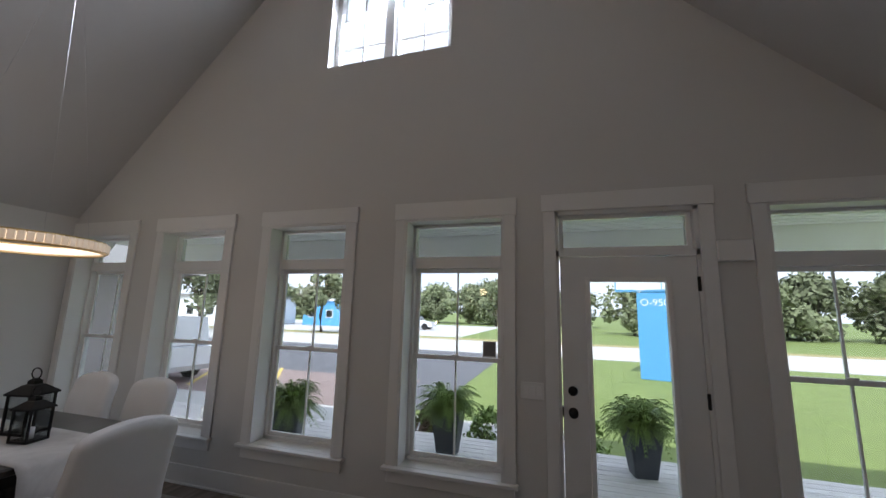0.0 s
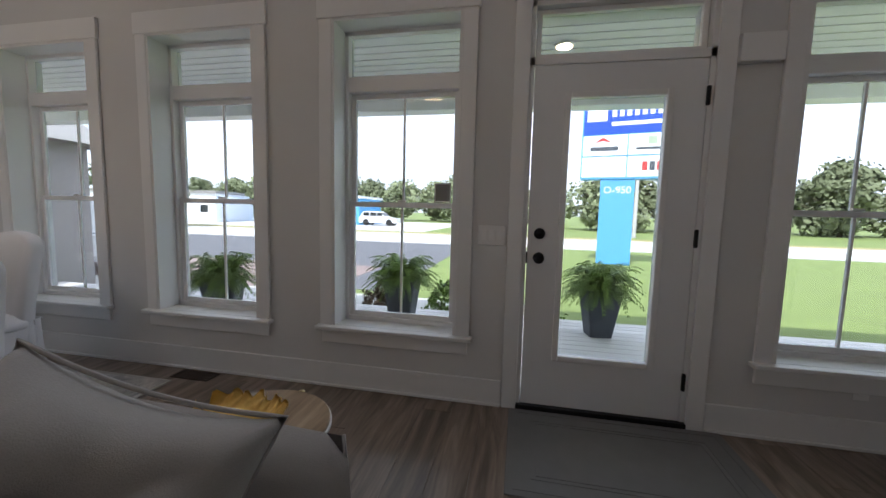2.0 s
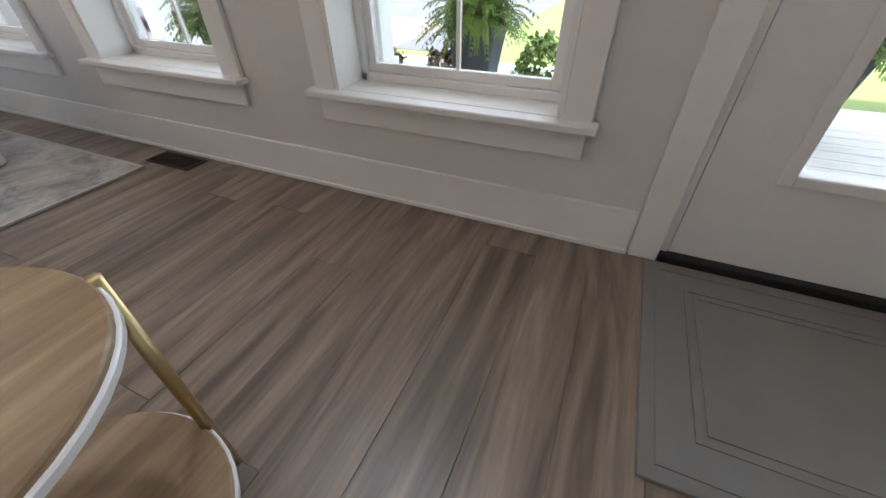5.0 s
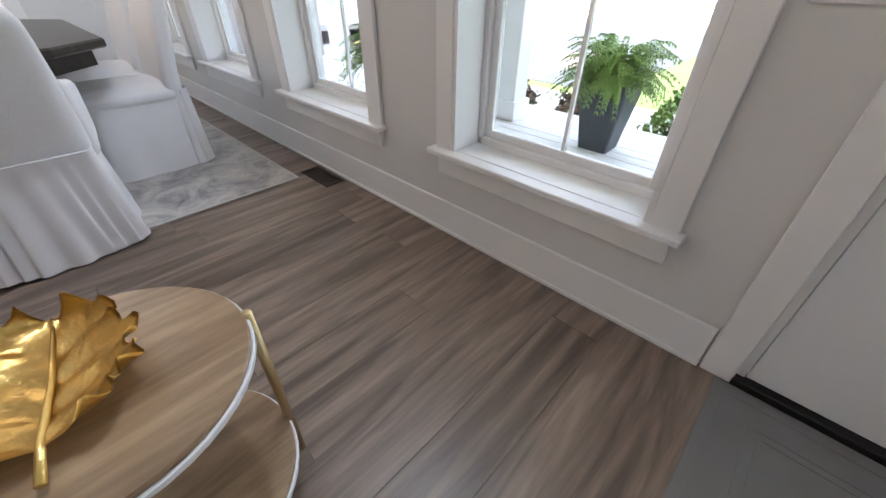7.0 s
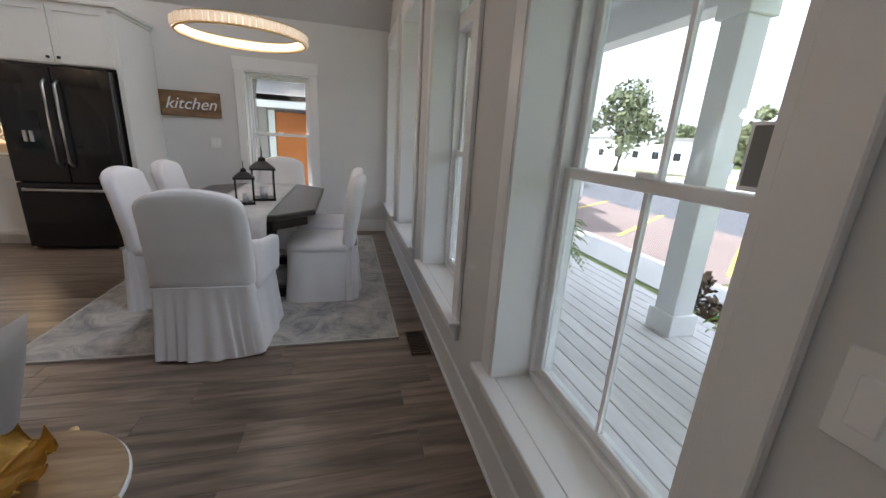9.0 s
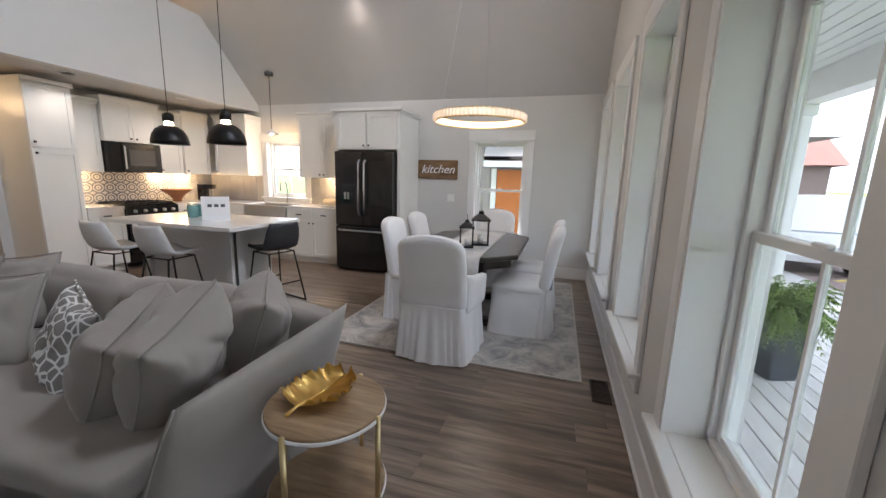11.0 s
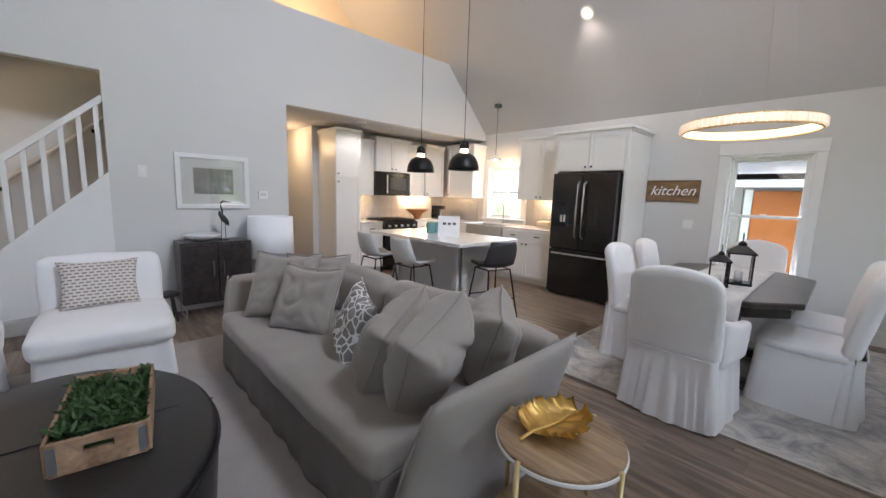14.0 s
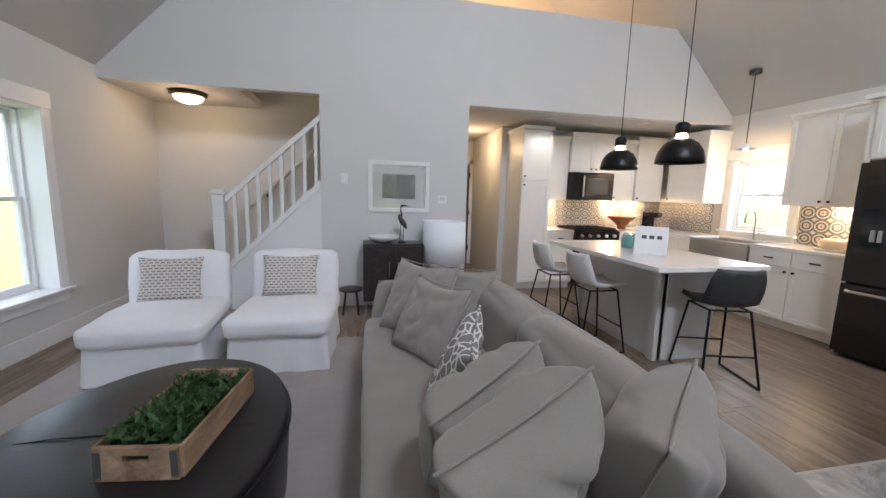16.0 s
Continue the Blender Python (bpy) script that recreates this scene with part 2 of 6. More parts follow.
M_SHAG = pattern("pale_rug", (0.44, 0.405, 0.385), (0.34, 0.31, 0.295), "noise", 2.2, 0.95, 0.5, 0.3)
M_MAT = mat("door_mat_rubber", (0.20, 0.195, 0.19), 0.85, var=0.12, scale=8, bump=0.5, bscale=500)
M_TILE = pattern("patterned_tile", (0.50, 0.47, 0.43), (0.10, 0.115, 0.15), "tile", 13.0, 0.3, 0.52, 0.10)
M_GROUT = mat("grout", (0.45, 0.43, 0.40), 0.8)
M_BRANCH = pattern("branch_print", (0.22, 0.21, 0.20), (0.72, 0.72, 0.71), "branches", 17.0, 0.9, 0.07, 0.02)
M_WEAVE = pattern("woven_dots", (0.66, 0.62, 0.58), (0.24, 0.20, 0.18), "weave", 15.0, 0.95, 0.5, 0.12)
M_RUNNER = pattern("striped_runner", (0.66, 0.65, 0.64), (0.42, 0.41, 0.41), "noise", 3.0, 0.9, 0.46, 0.2)
M_TEAL = mat("teal_glass", (0.22, 0.46, 0.46), 0.12, var=0.15, scale=20, trans=0.3)
M_BOWLWOOD = mat("bowl_wood", (0.22, 0.085, 0.03), 0.5, var=0.4, scale=12, bump=0.3, bscale=40)
M_PAPER = mat("white_paper", (0.85, 0.85, 0.86), 0.6, var=0.01)
M_INK = mat("printed_ink", (0.08, 0.09, 0.11), 0.7)
M_CERAMIC = mat("white_ceramic", (0.82, 0.82, 0.82), 0.2, var=0.02)
M_BRONZE = mat("dark_bronze", (0.06, 0.06, 0.055), 0.45, metal=0.4, var=0.2)
M_SHADE = mat("lamp_shade_linen", (0.86, 0.88, 0.92), 0.8, var=0.02, bump=0.2, bscale=300)
M_CRYSTAL = mat("lit_crystal", (0.95, 0.88, 0.80), 0.1, var=0.15, scale=60, trans=0.25, emit=(1.0, 0.72, 0.48), strength=0.06)
M_LED = mat("warm_diffuser", (1, 0.95, 0.9), 0.5, emit=(1.0, 0.70, 0.42), strength=0.38)
M_BULB = mat("warm_bulb", (1, 0.95, 0.9), 0.5, emit=(1.0, 0.74, 0.42), strength=10.0)
M_DIFF = mat("flush_glass", (0.9, 0.8, 0.65), 0.4, emit=(1.0, 0.62, 0.28), strength=0.9)
# grey tint put into the panes to darken the bright view outdoors
M_GLASS = glass_mat("dimmed_window_glass", (0.74, 0.765, 0.765))
M_SIGNWOOD = wood("sign_board_wood", (0.12, 0.065, 0.03), (0.27, 0.16, 0.08), 0.7, (12, 2, 12), 0.1, 0.3)
M_GREEN = mat("fern_leaf", (0.20, 0.30, 0.06), 0.5, var=0.45, scale=9, rand=0.1)
M_MOSS = mat("artificial_greens", (0.035, 0.085, 0.022), 0.6, var=0.5, scale=40)
M_DARKLEAF = mat("rubber_plant_leaf", (0.012, 0.035, 0.018), 0.3, var=0.3)
M_POT = mat("charcoal_planter", (0.045, 0.052, 0.062), 0.55, var=0.12, scale=5)
M_GRASS = mat("lawn", (0.15, 0.195, 0.05), 0.9, var=0.28, scale=1.6, bump=0.8, bscale=40, fine=0.5)
M_ASPHALT = mat("asphalt", (0.105, 0.105, 0.115), 0.9, var=0.15, scale=0.6, bump=0.5, bscale=90, fine=0.3)
M_CONCRETE = mat("concrete", (0.46, 0.45, 0.43), 0.85, var=0.08, scale=1.2, bump=0.3, bscale=50)
M_PAVER = mat("reddish_paving", (0.22, 0.165, 0.15), 0.9, var=0.15, scale=1.0, bump=0.4, bscale=60)
M_YELLOW = mat("road_paint", (0.62, 0.46, 0.10), 0.8, var=0.15)
M_BLUE = mat("sky_blue_paint", (0.11, 0.36, 0.68), 0.5, var=0.04, scale=2)
M_SIGNBLUE = mat("sign_blue", (0.02, 0.075, 0.48), 0.4, var=0.03)
M_SIGNWHITE = mat("sign_white", (0.82, 0.83, 0.85), 0.4, var=0.02)
M_RED = mat("sign_red", (0.50, 0.05, 0.05), 0.5)
# foliage green paled, distance haze is put into the colour
M_HAZYTREE = mat("hazed_tree_foliage", (0.19, 0.215, 0.115), 0.9, var=0.35, scale=1.5, rand=0.25)
M_BARK = mat("bark", (0.10, 0.075, 0.055), 0.9, var=0.3, bump=0.6, bscale=25)
M_SHRUB = mat("reddish_shrub", (0.12, 0.075, 0.045), 0.8, var=0.5, scale=12)
M_SIDING = mat("taupe_siding", (0.33, 0.30, 0.30), 0.7, var=0.06, scale=2)
M_ORANGE = mat("orange_stained_wood", (0.52, 0.16, 0.035), 0.5, var=0.12, scale=3, stretch=(1, 1, 8))
M_SHINGLE = mat("grey_shingle", (0.26, 0.25, 0.24), 0.9, var=0.25, scale=6, bump=0.8, bscale=20)
M_CARWHITE = mat("car_white", (0.75, 0.76, 0.78), 0.25, var=0.02, coat=0.5)
M_CARDARK = mat("car_glass_dark", (0.02, 0.022, 0.026), 0.1, var=0.1)
M_CARRED = mat("car_red", (0.35, 0.03, 0.03), 0.3, coat=0.5)
M_TYRE = mat("tyre_rubber", (0.018, 0.018, 0.018), 0.85)
# loft wall paint with the lamp's warm glow put into its colour
M_LOFTGLOW = mat("loft_glow_tint", (0.66, 0.55, 0.40), 0.8, var=0.02)
M_HALLDOOR = mat("dark_hall_door", (0.10, 0.075, 0.06), 0.5, var=0.1)


# ---- mesh helpers ----
def link(name, bm, material, parent=None, label="", smooth=False):
    me = bpy.data.meshes.new(name)
    bm.to_mesh(me)
    bm.free()
    me.materials.append(material)
    if smooth:
        me.polygons.foreach_set("use_smooth", [True] * len(me.polygons))
    ob = new(name, me)
    if parent is not None:
        ob.parent = parent
    if label:
        ob["label"] = label
    return ob


def part(name, bm, material, parent, label="", smooth=False):
    return link(name, bm, material, parent, label, smooth)


def structure(name, bm, material, label, smooth=False):
    return tagged(link(name, bm, material, None, "", smooth), label, name.split("_")[0], kind="structure")


def thing(name, label, category, place=(0, 0, 0), rz=0.0, group=""):
    e = new(name)
    e.empty_display_size = 0.05
    e.matrix_world = pose(*place, 0, 0, rz)
    return tagged(e, label, category, group)


def box(*specs, bevel=0.0, segs=2):
    """One bmesh of axis-aligned boxes (x0, x1, y0, y1, z0, z1)."""
    bm = bmesh.new()
    for x0, x1, y0, y1, z0, z1 in specs:
        m = Matrix.Translation(((x0 + x1) / 2, (y0 + y1) / 2, (z0 + z1) / 2)) @ Matrix.Diagonal((abs(x1 - x0), abs(y1 - y0), abs(z1 - z0), 1))
        bmesh.ops.create_cube(bm, size=1, matrix=m)
    if bevel:
        bmesh.ops.bevel(bm, geom=list(bm.edges), offset=bevel, segments=segs, affect="EDGES", profile=0.6)
    return bm


def lathe(profile, n=32, bm=None, place=(0, 0, 0), sx=1.0, sy=1.0):
    """A turned shape from (radius, z) pairs."""
    bm = bm or bmesh.new()
    rings = []
    for r, z in profile:
        rings.append([bm.verts.new((place[0] + sx * r * math.cos(2 * math.pi * k / n), place[1] + sy * r * math.sin(2 * math.pi * k / n), place[2] + z)) for k in range(n)])
    for a, b in zip(rings, rings[1:]):
        for k in range(n):
            bm.faces.new((a[k], a[(k + 1) % n], b[(k + 1) % n], b[k]))
    for ring, flip in ((rings[0], True), (rings[-1], False)):
        bm.faces.new(ring[::-1] if flip else ring)
    return bm


def tube(points, radius, n=8, bm=None):
    """A round bar along points."""
    bm = bm or bmesh.new()
    pts = [Vector(p) for p in points]
    rings = []
    for i, p in enumerate(pts):
        d = (pts[min(i + 1, len(pts) - 1)] - pts[max(i - 1, 0)]).normalized()
        side = d.cross(Vector((0, 0, 1)))
        side = side.normalized() if side.length > 1e-3 else Vector((1, 0, 0))
        up = side.cross(d)
        r = radius[i] if isinstance(radius, (list, tuple)) else radius
        rings.append([bm.verts.new(p + r * (math.cos(2 * math.pi * k / n) * side + math.sin(2 * math.pi * k / n) * up)) for k in range(n)])
    for a, b in zip(rings, rings[1:]):
        for k in range(n):
            bm.faces.new((a[k], a[(k + 1) % n], b[(k + 1) % n], b[k]))
    bm.faces.new(rings[0][::-1])
    bm.faces.new(rings[-1])
    return bm


def loft(rings, bm=None, caps=True):
    """Skin over closed rings of equally many points."""
    bm = bm or bmesh.new()
    vs = [[bm.verts.new(p) for p in ring] for ring in rings]
    n = len(vs[0])
    for a, b in zip(vs, vs[1:]):
        for k in range(n):
            bm.faces.new((a[k], a[(k + 1) % n], b[(k + 1) % n], b[k]))
    if caps:
        bm.faces.new(vs[0][::-1])
        bm.faces.new(vs[-1])
    bmesh.ops.recalc_face_normals(bm, faces=list(bm.faces))
    return bm


def rounded(w, d, r, n=6):
    """Points of a rounded rectangle round the origin."""
    pts = []
    for cx, cy, a0 in ((w / 2 - r, d / 2 - r, 0), (-w / 2 + r, d / 2 - r, 90), (-w / 2 + r, -d / 2 + r, 180), (w / 2 - r, -d / 2 + r, 270)):
        for k in range(n + 1):
            a = radians(a0 + 90 * k / n)
            pts.append((cx + r * math.cos(a), cy + r * math.sin(a)))
    return pts


def dense(pts, step):
    out = []
    for i, p in enumerate(pts):
        q = pts[(i + 1) % len(pts)]
        length = math.hypot(q[0] - p[0], q[1] - p[1])
        m = max(1, int(length / step))
        out += [(p[0] + (q[0] - p[0]) * k / m, p[1] + (q[1] - p[1]) * k / m) for k in range(m)]
    return out


def soft_box(w, d, h, r, puff=0.02, n=10, seed=0.0, wobble=0.0):
    """A cushion: rounded all round and swollen in the middle. Stands on z = 0."""
    bm = bmesh.new()
    bmesh.ops.create_cube(bm, size=1, matrix=Matrix.Diagonal((1, 1, 1, 1)))
    bmesh.ops.subdivide_edges(bm, edges=list(bm.edges), cuts=n, use_grid_fill=True)
    half = Vector((w / 2, d / 2, h / 2))
    for v in bm.verts:
        u = Vector((v.co.x * 2, v.co.y * 2, v.co.z * 2))
        p = Vector((u.x * half.x, u.y * half.y, u.z * half.z))
        core = Vector([max(-half[k] + r, min(half[k] - r, p[k])) for k in range(3)])
        off = p - core
        if off.length > 1e-6:
            p = core + off.normalized() * r
        p.z += puff * u.z * (1 - u.x ** 2) * (1 - u.y ** 2)
        p.x += puff * 0.6 * u.x * (1 - u.y ** 2) * (1 - u.z ** 2)
        p.y += puff * 0.6 * u.y * (1 - u.x ** 2) * (1 - u.z ** 2)
        if wobble:
            p += wobble * Vector(noise.noise_vector(p * 5 + Vector((seed, seed * 2, 0))))
        v.co = p + Vector((0, 0, h / 2))
    return bm


def pillow(w, h, t, seed=0.0, n=22, sag=0.0, crease=0.012):
    """A scatter cushion standing in the xz plane, thick along y, with pulled-out corners and creases."""
    bm = bmesh.new()
    grid = {}
    for side in (1, -1):
        for i in range(n + 1):
            for j in range(n + 1):
                u, v = 2 * i / n - 1, 2 * j / n - 1
                edge = (1 - u ** 4) * (1 - v ** 4)
                th = t / 2 * max(0.0, edge) ** 0.55
                pinch = 1 - 0.10 * (1 - u * u) * abs(v) ** 2
                pinch2 = 1 - 0.10 * (1 - v * v) * abs(u) ** 2
                x, z = u * w / 2 * pinch2, v * h / 2 * pinch
                q = Vector((x * 5 + seed, z * 5 + side, seed))
                th += crease * 2.0 * noise.noise(q) * edge
                ridge = abs(noise.noise(Vector((x * 7 - seed, z * 7 + seed, side * 2))))
                th -= crease * 1.5 * max(0, 0.25 - ridge) * 4 * edge
                z -= sag * (1 - u * u) * (v + 1) / 2
                if (i in (0, n) or j in (0, n)) and side == -1:
                    grid[side, i, j] = grid[1, i, j]
                else:
                    grid[side, i, j] = bm.verts.new((x, side * th, z + h / 2))
    for side in (1, -1):
        for i in range(n):
            for j in range(n):
                f = (grid[side, i, j], grid[side, i + 1, j], grid[side, i + 1, j + 1], grid[side, i, j + 1])
                bm.faces.new(f if side == -1 else f[::-1])
    return bm


def lettering(text, size, material, parent, m, name="lettering", extrude=0.004, shear=0.0):
    c = bpy.data.curves.new(name, "FONT")
    c.body, c.size, c.extrude, c.align_x, c.align_y, c.shear = text, size, extrude, "CENTER", "CENTER", shear
    tmp = bpy.data.objects.new(name, c)
    me = bpy.data.meshes.new_from_object(tmp)
    bpy.data.objects.remove(tmp)
    me.materials.append(material)
    ob = new(name, me)
    ob.parent = parent
    ob.matrix_basis = m
    return ob

# ---- the house shell ----
XE, XW, YN, YB, ZS = -5.36, 2.46, 2.98, -2.75, 2.485
ZP, XR = 2.60, (-5.36 + 2.46) / 2
ZR = ZP + (XW - XE) / 2
TH = 0.26
KB = -3.95                                     # rear wall of the kitchen
WINDOWS = [(-5.26, -4.43), (-3.95, -3.10), (-2.57, -1.73), (-1.163, -0.335), (1.41, 2.25)]
SILL, HEAD = 0.43, 2.385


def prism(poly, y0, y1, bm=None):
    """An upright slab from (x, z) corners."""
    bm = bm or bmesh.new()
    a = [bm.verts.new((x, y0, z)) for x, z in poly]
    b = [bm.verts.new((x, y1, z)) for x, z in poly]
    bm.faces.new(a)
    bm.faces.new(b[::-1])
    for k in range(len(poly)):
        j = (k + 1) % len(poly)
        bm.faces.new((a[j], a[k], b[k], b[j]))
    bmesh.ops.recalc_face_normals(bm, faces=list(bm.faces))
    return bm


def roof_z(x):
    return ZR - abs(x - XR)


strips, x = [], XE - TH
for a, b, lo, hi in sorted([(a, b, SILL, HEAD) for a, b in WINDOWS] + [(0.055, 1.015, 0.0, 2.40)]):
    strips += [(x, a, YN, YN + TH, -0.3, ZP), (a, b, YN, YN + TH, hi, ZP)]
    if lo > 0:
        strips.append((a, b, YN, YN + TH, -0.3, lo))
    x = b
strips.append((x, XW + TH, YN, YN + TH, -0.3, ZP))
wall_n = box(*strips)
HX0, HX1, HZ0, HZ1 = -2.09, -0.81, 4.0, 5.0
prism([(XE - TH, ZP), (XW + TH, ZP), (XW, ZP + 0.001), (XW - (HZ0 - ZP), HZ0), (XE + (HZ0 - ZP), HZ0), (XE, ZP + 0.001)], YN, YN + TH, wall_n)
prism([(XE + (HZ0 - ZP), HZ0), (HX0, HZ0), (HX0, HZ1), (XE + (HZ1 - ZP), HZ1)], YN, YN + TH, wall_n)
prism([(HX1, HZ0), (XW - (HZ0 - ZP), HZ0), (XW - (HZ1 - ZP), HZ1), (HX1, HZ1)], YN, YN + TH, wall_n)
prism([(XE + (HZ1 - ZP), HZ1), (XW - (HZ1 - ZP), HZ1), (XR, ZR)], YN, YN + TH, wall_n)
structure("wall_north", wall_n, M_WALL, "light greige painted gable wall with tall windows")

EW, KW, WW = (1.22, 1.99, 0.50, 1.99), (-2.62, -1.80, 1.00, 1.98), (-1.98, -1.15, 0.47, 2.02)


def side_wall(name, x0, x1, y0, y1, holes, top, label):
    specs, y = [], y0
    for a, b, lo, hi in sorted(holes):
        specs += [(x0, x1, y, a, -0.3, top), (x0, x1, a, b, -0.3, lo), (x0, x1, a, b, hi, top)]
        y = b
    specs.append((x0, x1, y, y1, -0.3, top))
    structure(name, box(*specs), M_WALL, label)


side_wall("wall_east", XE - TH, XE, KB - 0.1, YN, [EW, KW], ZP, "light greige painted wall with a window")
side_wall("wall_west", XW, XW + TH, -4.2, YN, [WW], ZP, "light greige painted wall with a window")

# rear wall of the great room with the kitchen, stair and loft openings
OX, SX = -1.48, 0.285
LX1, LZ0 = -0.2, 3.66
back = box((OX, SX, YB - 0.12, YB, 0, ZS), (XE - TH, XW + TH, YB - 0.12, YB, ZS, ZP))
prism([(XE, ZP), (XW, ZP), (XW - (LZ0 - ZP), LZ0), (XE + (LZ0 - ZP), LZ0)], YB - 0.12, YB, back)
LT = 4.9
prism([(LX1, LZ0), (XW - (LZ0 - ZP), LZ0), (XW - (LT - ZP), LT), (LX1, LT)], YB - 0.12, YB, back)
prism([(XE + (LT - ZP), LT), (XW - (LT - ZP), LT), (XR, ZR)], YB - 0.12, YB, back)
structure("wall_south", back, M_WALL, "light painted rear wall with openings to kitchen, stair and loft")

# knee wall that closes the stair below its skirt
structure("wall_stair", prism([(SX, 0), (1.36, 0), (1.36, 0.48), (SX, 1.50)], YB - 0.10, YB - 0.002), M_TRIM, "white panelled wall under the stair")
structure("wall_stairwell", box((SX - 1.7, XW, -3.95, -3.83, 0, 4.2)), M_WALL, "greige wall behind the staircase")
structure("wall_kitchen", box((XE - TH, -2.45, KB - 0.1, KB, 0, ZS), (-2.45, -2.35, -5.6, KB, 0, ZS), (OX, OX + 0.1, -5.6, YB - 0.12, 0, ZS), (-2.45, OX + 0.1, -5.7, -5.6, 0, ZS)), M_WALL, "warm white kitchen and hallway walls")
structure("wall_loft", box((XE, XW, -4.6, -4.5, ZP + 0.1, 6.6)), M_LOFTGLOW, "loft wall with warm lamp glow in its colour")
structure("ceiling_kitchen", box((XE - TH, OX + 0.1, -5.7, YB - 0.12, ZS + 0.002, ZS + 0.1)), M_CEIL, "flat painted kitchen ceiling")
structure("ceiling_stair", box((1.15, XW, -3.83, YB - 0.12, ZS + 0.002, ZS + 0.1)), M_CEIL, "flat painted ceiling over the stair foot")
structure("floor_loft", box((XE, 0.2, -4.5, YB - 0.12, ZS + 0.104, ZS + 0.18)), M_FLOOR, "loft floor")
vault = prism([(XE - 0.3, ZP - 0.3), (XR, ZR), (XW + 0.3, ZP - 0.3), (XW + 0.3, ZP - 0.05), (XR, ZR + 0.25), (XE - 0.3, ZP - 0.05)], -4.6, YN + TH + 0.3)
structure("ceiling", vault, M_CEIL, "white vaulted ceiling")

# floor slab under the planks
structure("floor", box((XE - 0.1, XW + 0.1, -5.7, YN, -0.25, -0.012)), mat("subfloor", (0.05, 0.04, 0.035), 0.8), "grey-brown oak plank floor")


# ---- windows, doors and trim ----
def window(name, label, width, z0, z1, m, transom=True, muntin=True, depth=0.16, stool=True, fixed=False):
    """Sash window in a deep opening. Local x runs along the wall, y outwards from the inner face."""
    w = new(name)
    w.matrix_world = m
    tagged(w, label, "window", kind="structure")
    h = width / 2
    c = 0.092
    part("casing", box((-h - c, -h - 0.004, -0.022, -0.001, z0 - 0.02, z1 + 0.002), (h + 0.004, h + c, -0.022, -0.001, z0 - 0.02, z1 + 0.002),
                       (-h - c - 0.012, h + c + 0.012, -0.026, -0.001, z1 + 0.003, z1 + 0.145), bevel=0.003, segs=1), M_TRIM, w)
    part("jamb", box((-h - 0.003, -h + 0.014, -0.018, depth, z0, z1), (h - 0.014, h + 0.003, -0.018, depth, z0, z1), (-h, h, -0.018, depth, z1 - 0.014, z1 + 0.002)), M_TRIM, w)
    if stool:
        part("window_sill", box((-h - c - 0.02, h + c + 0.02, -0.065, -0.002, z0 - 0.024, z0), (-h, h, -0.003, depth, z0 - 0.02, z0 + 0.001), bevel=0.004, segs=1), M_TRIM, w)
        part("apron", box((-h - c + 0.01, h + c - 0.01, -0.02, -0.001, z0 - 0.12, z0 - 0.026), bevel=0.003, segs=1), M_TRIM, w)
    f = 0.038
    y0, y1 = depth - 0.02, depth + 0.07
    part("window_frame", box((-h + 0.012, -h + f, y0, y1, z0, z1), (h - f, h - 0.012, y0, y1, z0, z1), (-h, h, y0, y1, z1 - f, z1 - 0.01), (-h, h, y0, y1, z0, z0 + 0.03), bevel=0.003, segs=1), M_VINYL, w)
    top = z1 - f
    if transom:
        t0 = z1 - 0.30
        part("transom_bar", box((-h + f, h - f, y0, y1, t0 - 0.10, t0), bevel=0.004, segs=1), M_VINYL, w)
        part("pane", box((-h + f, h - f, depth + 0.03, depth + 0.034, t0, top)), M_GLASS, w).visible_shadow = False
        top = t0 - 0.10
    mid = z0 + (top - z0) * 0.515
    s = 0.034
    for lo, hi, yy in ((mid - 0.005, top, depth + 0.03), (z0 + 0.03, mid + 0.03, depth + 0.002)):
        part("sash", box((-h + f, -h + f + s, yy, yy + 0.028, lo, hi), (h - f - s, h - f, yy, yy + 0.028, lo, hi), (-h + f + s, h - f - s, yy, yy + 0.028, hi - s, hi), (-h + f + s, h - f - s, yy, yy + 0.028, lo, lo + s), bevel=0.003, segs=1), M_VINYL, w)
        part("pane", box((-h + f + s, h - f - s, yy + 0.012, yy + 0.016, lo + s, hi - s)), M_GLASS, w).visible_shadow = False
        if muntin:
            part("muntin", box((-0.007, 0.007, yy + 0.006, yy + 0.022, lo + s, hi - s)), M_VINYL, w)
    part("latch", box((-0.03, 0.03, depth - 0.012, depth + 0.012, mid + 0.031, mid + 0.045), bevel=0.004, segs=1), M_VINYL, w)
    return w


for k, (a, b) in enumerate(WINDOWS):
    window(f"window_{k + 1}", "tall white double-hung window with a transom pane, deep sill", b - a, SILL, HEAD, pose((a + b) / 2, YN, 0))
window("window_6", "white double-hung window facing the neighbouring house", EW[1] - EW[0], EW[2], EW[3], pose(XE, (EW[0] + EW[1]) / 2, 0, 0, 0, 90), transom=False, muntin=False, depth=0.10)
window("window_7", "white window above the kitchen sink", KW[1] - KW[0], KW[2], KW[3], pose(XE, (KW[0] + KW[1]) / 2, 0, 0, 0, 90), transom=False, depth=0.10)
window("window_8", "white double-hung side window by the armchairs", WW[1] - WW[0], WW[2], WW[3], pose(XW, (WW[0] + WW[1]) / 2, 0, 0, 0, -90), transom=False, muntin=False)

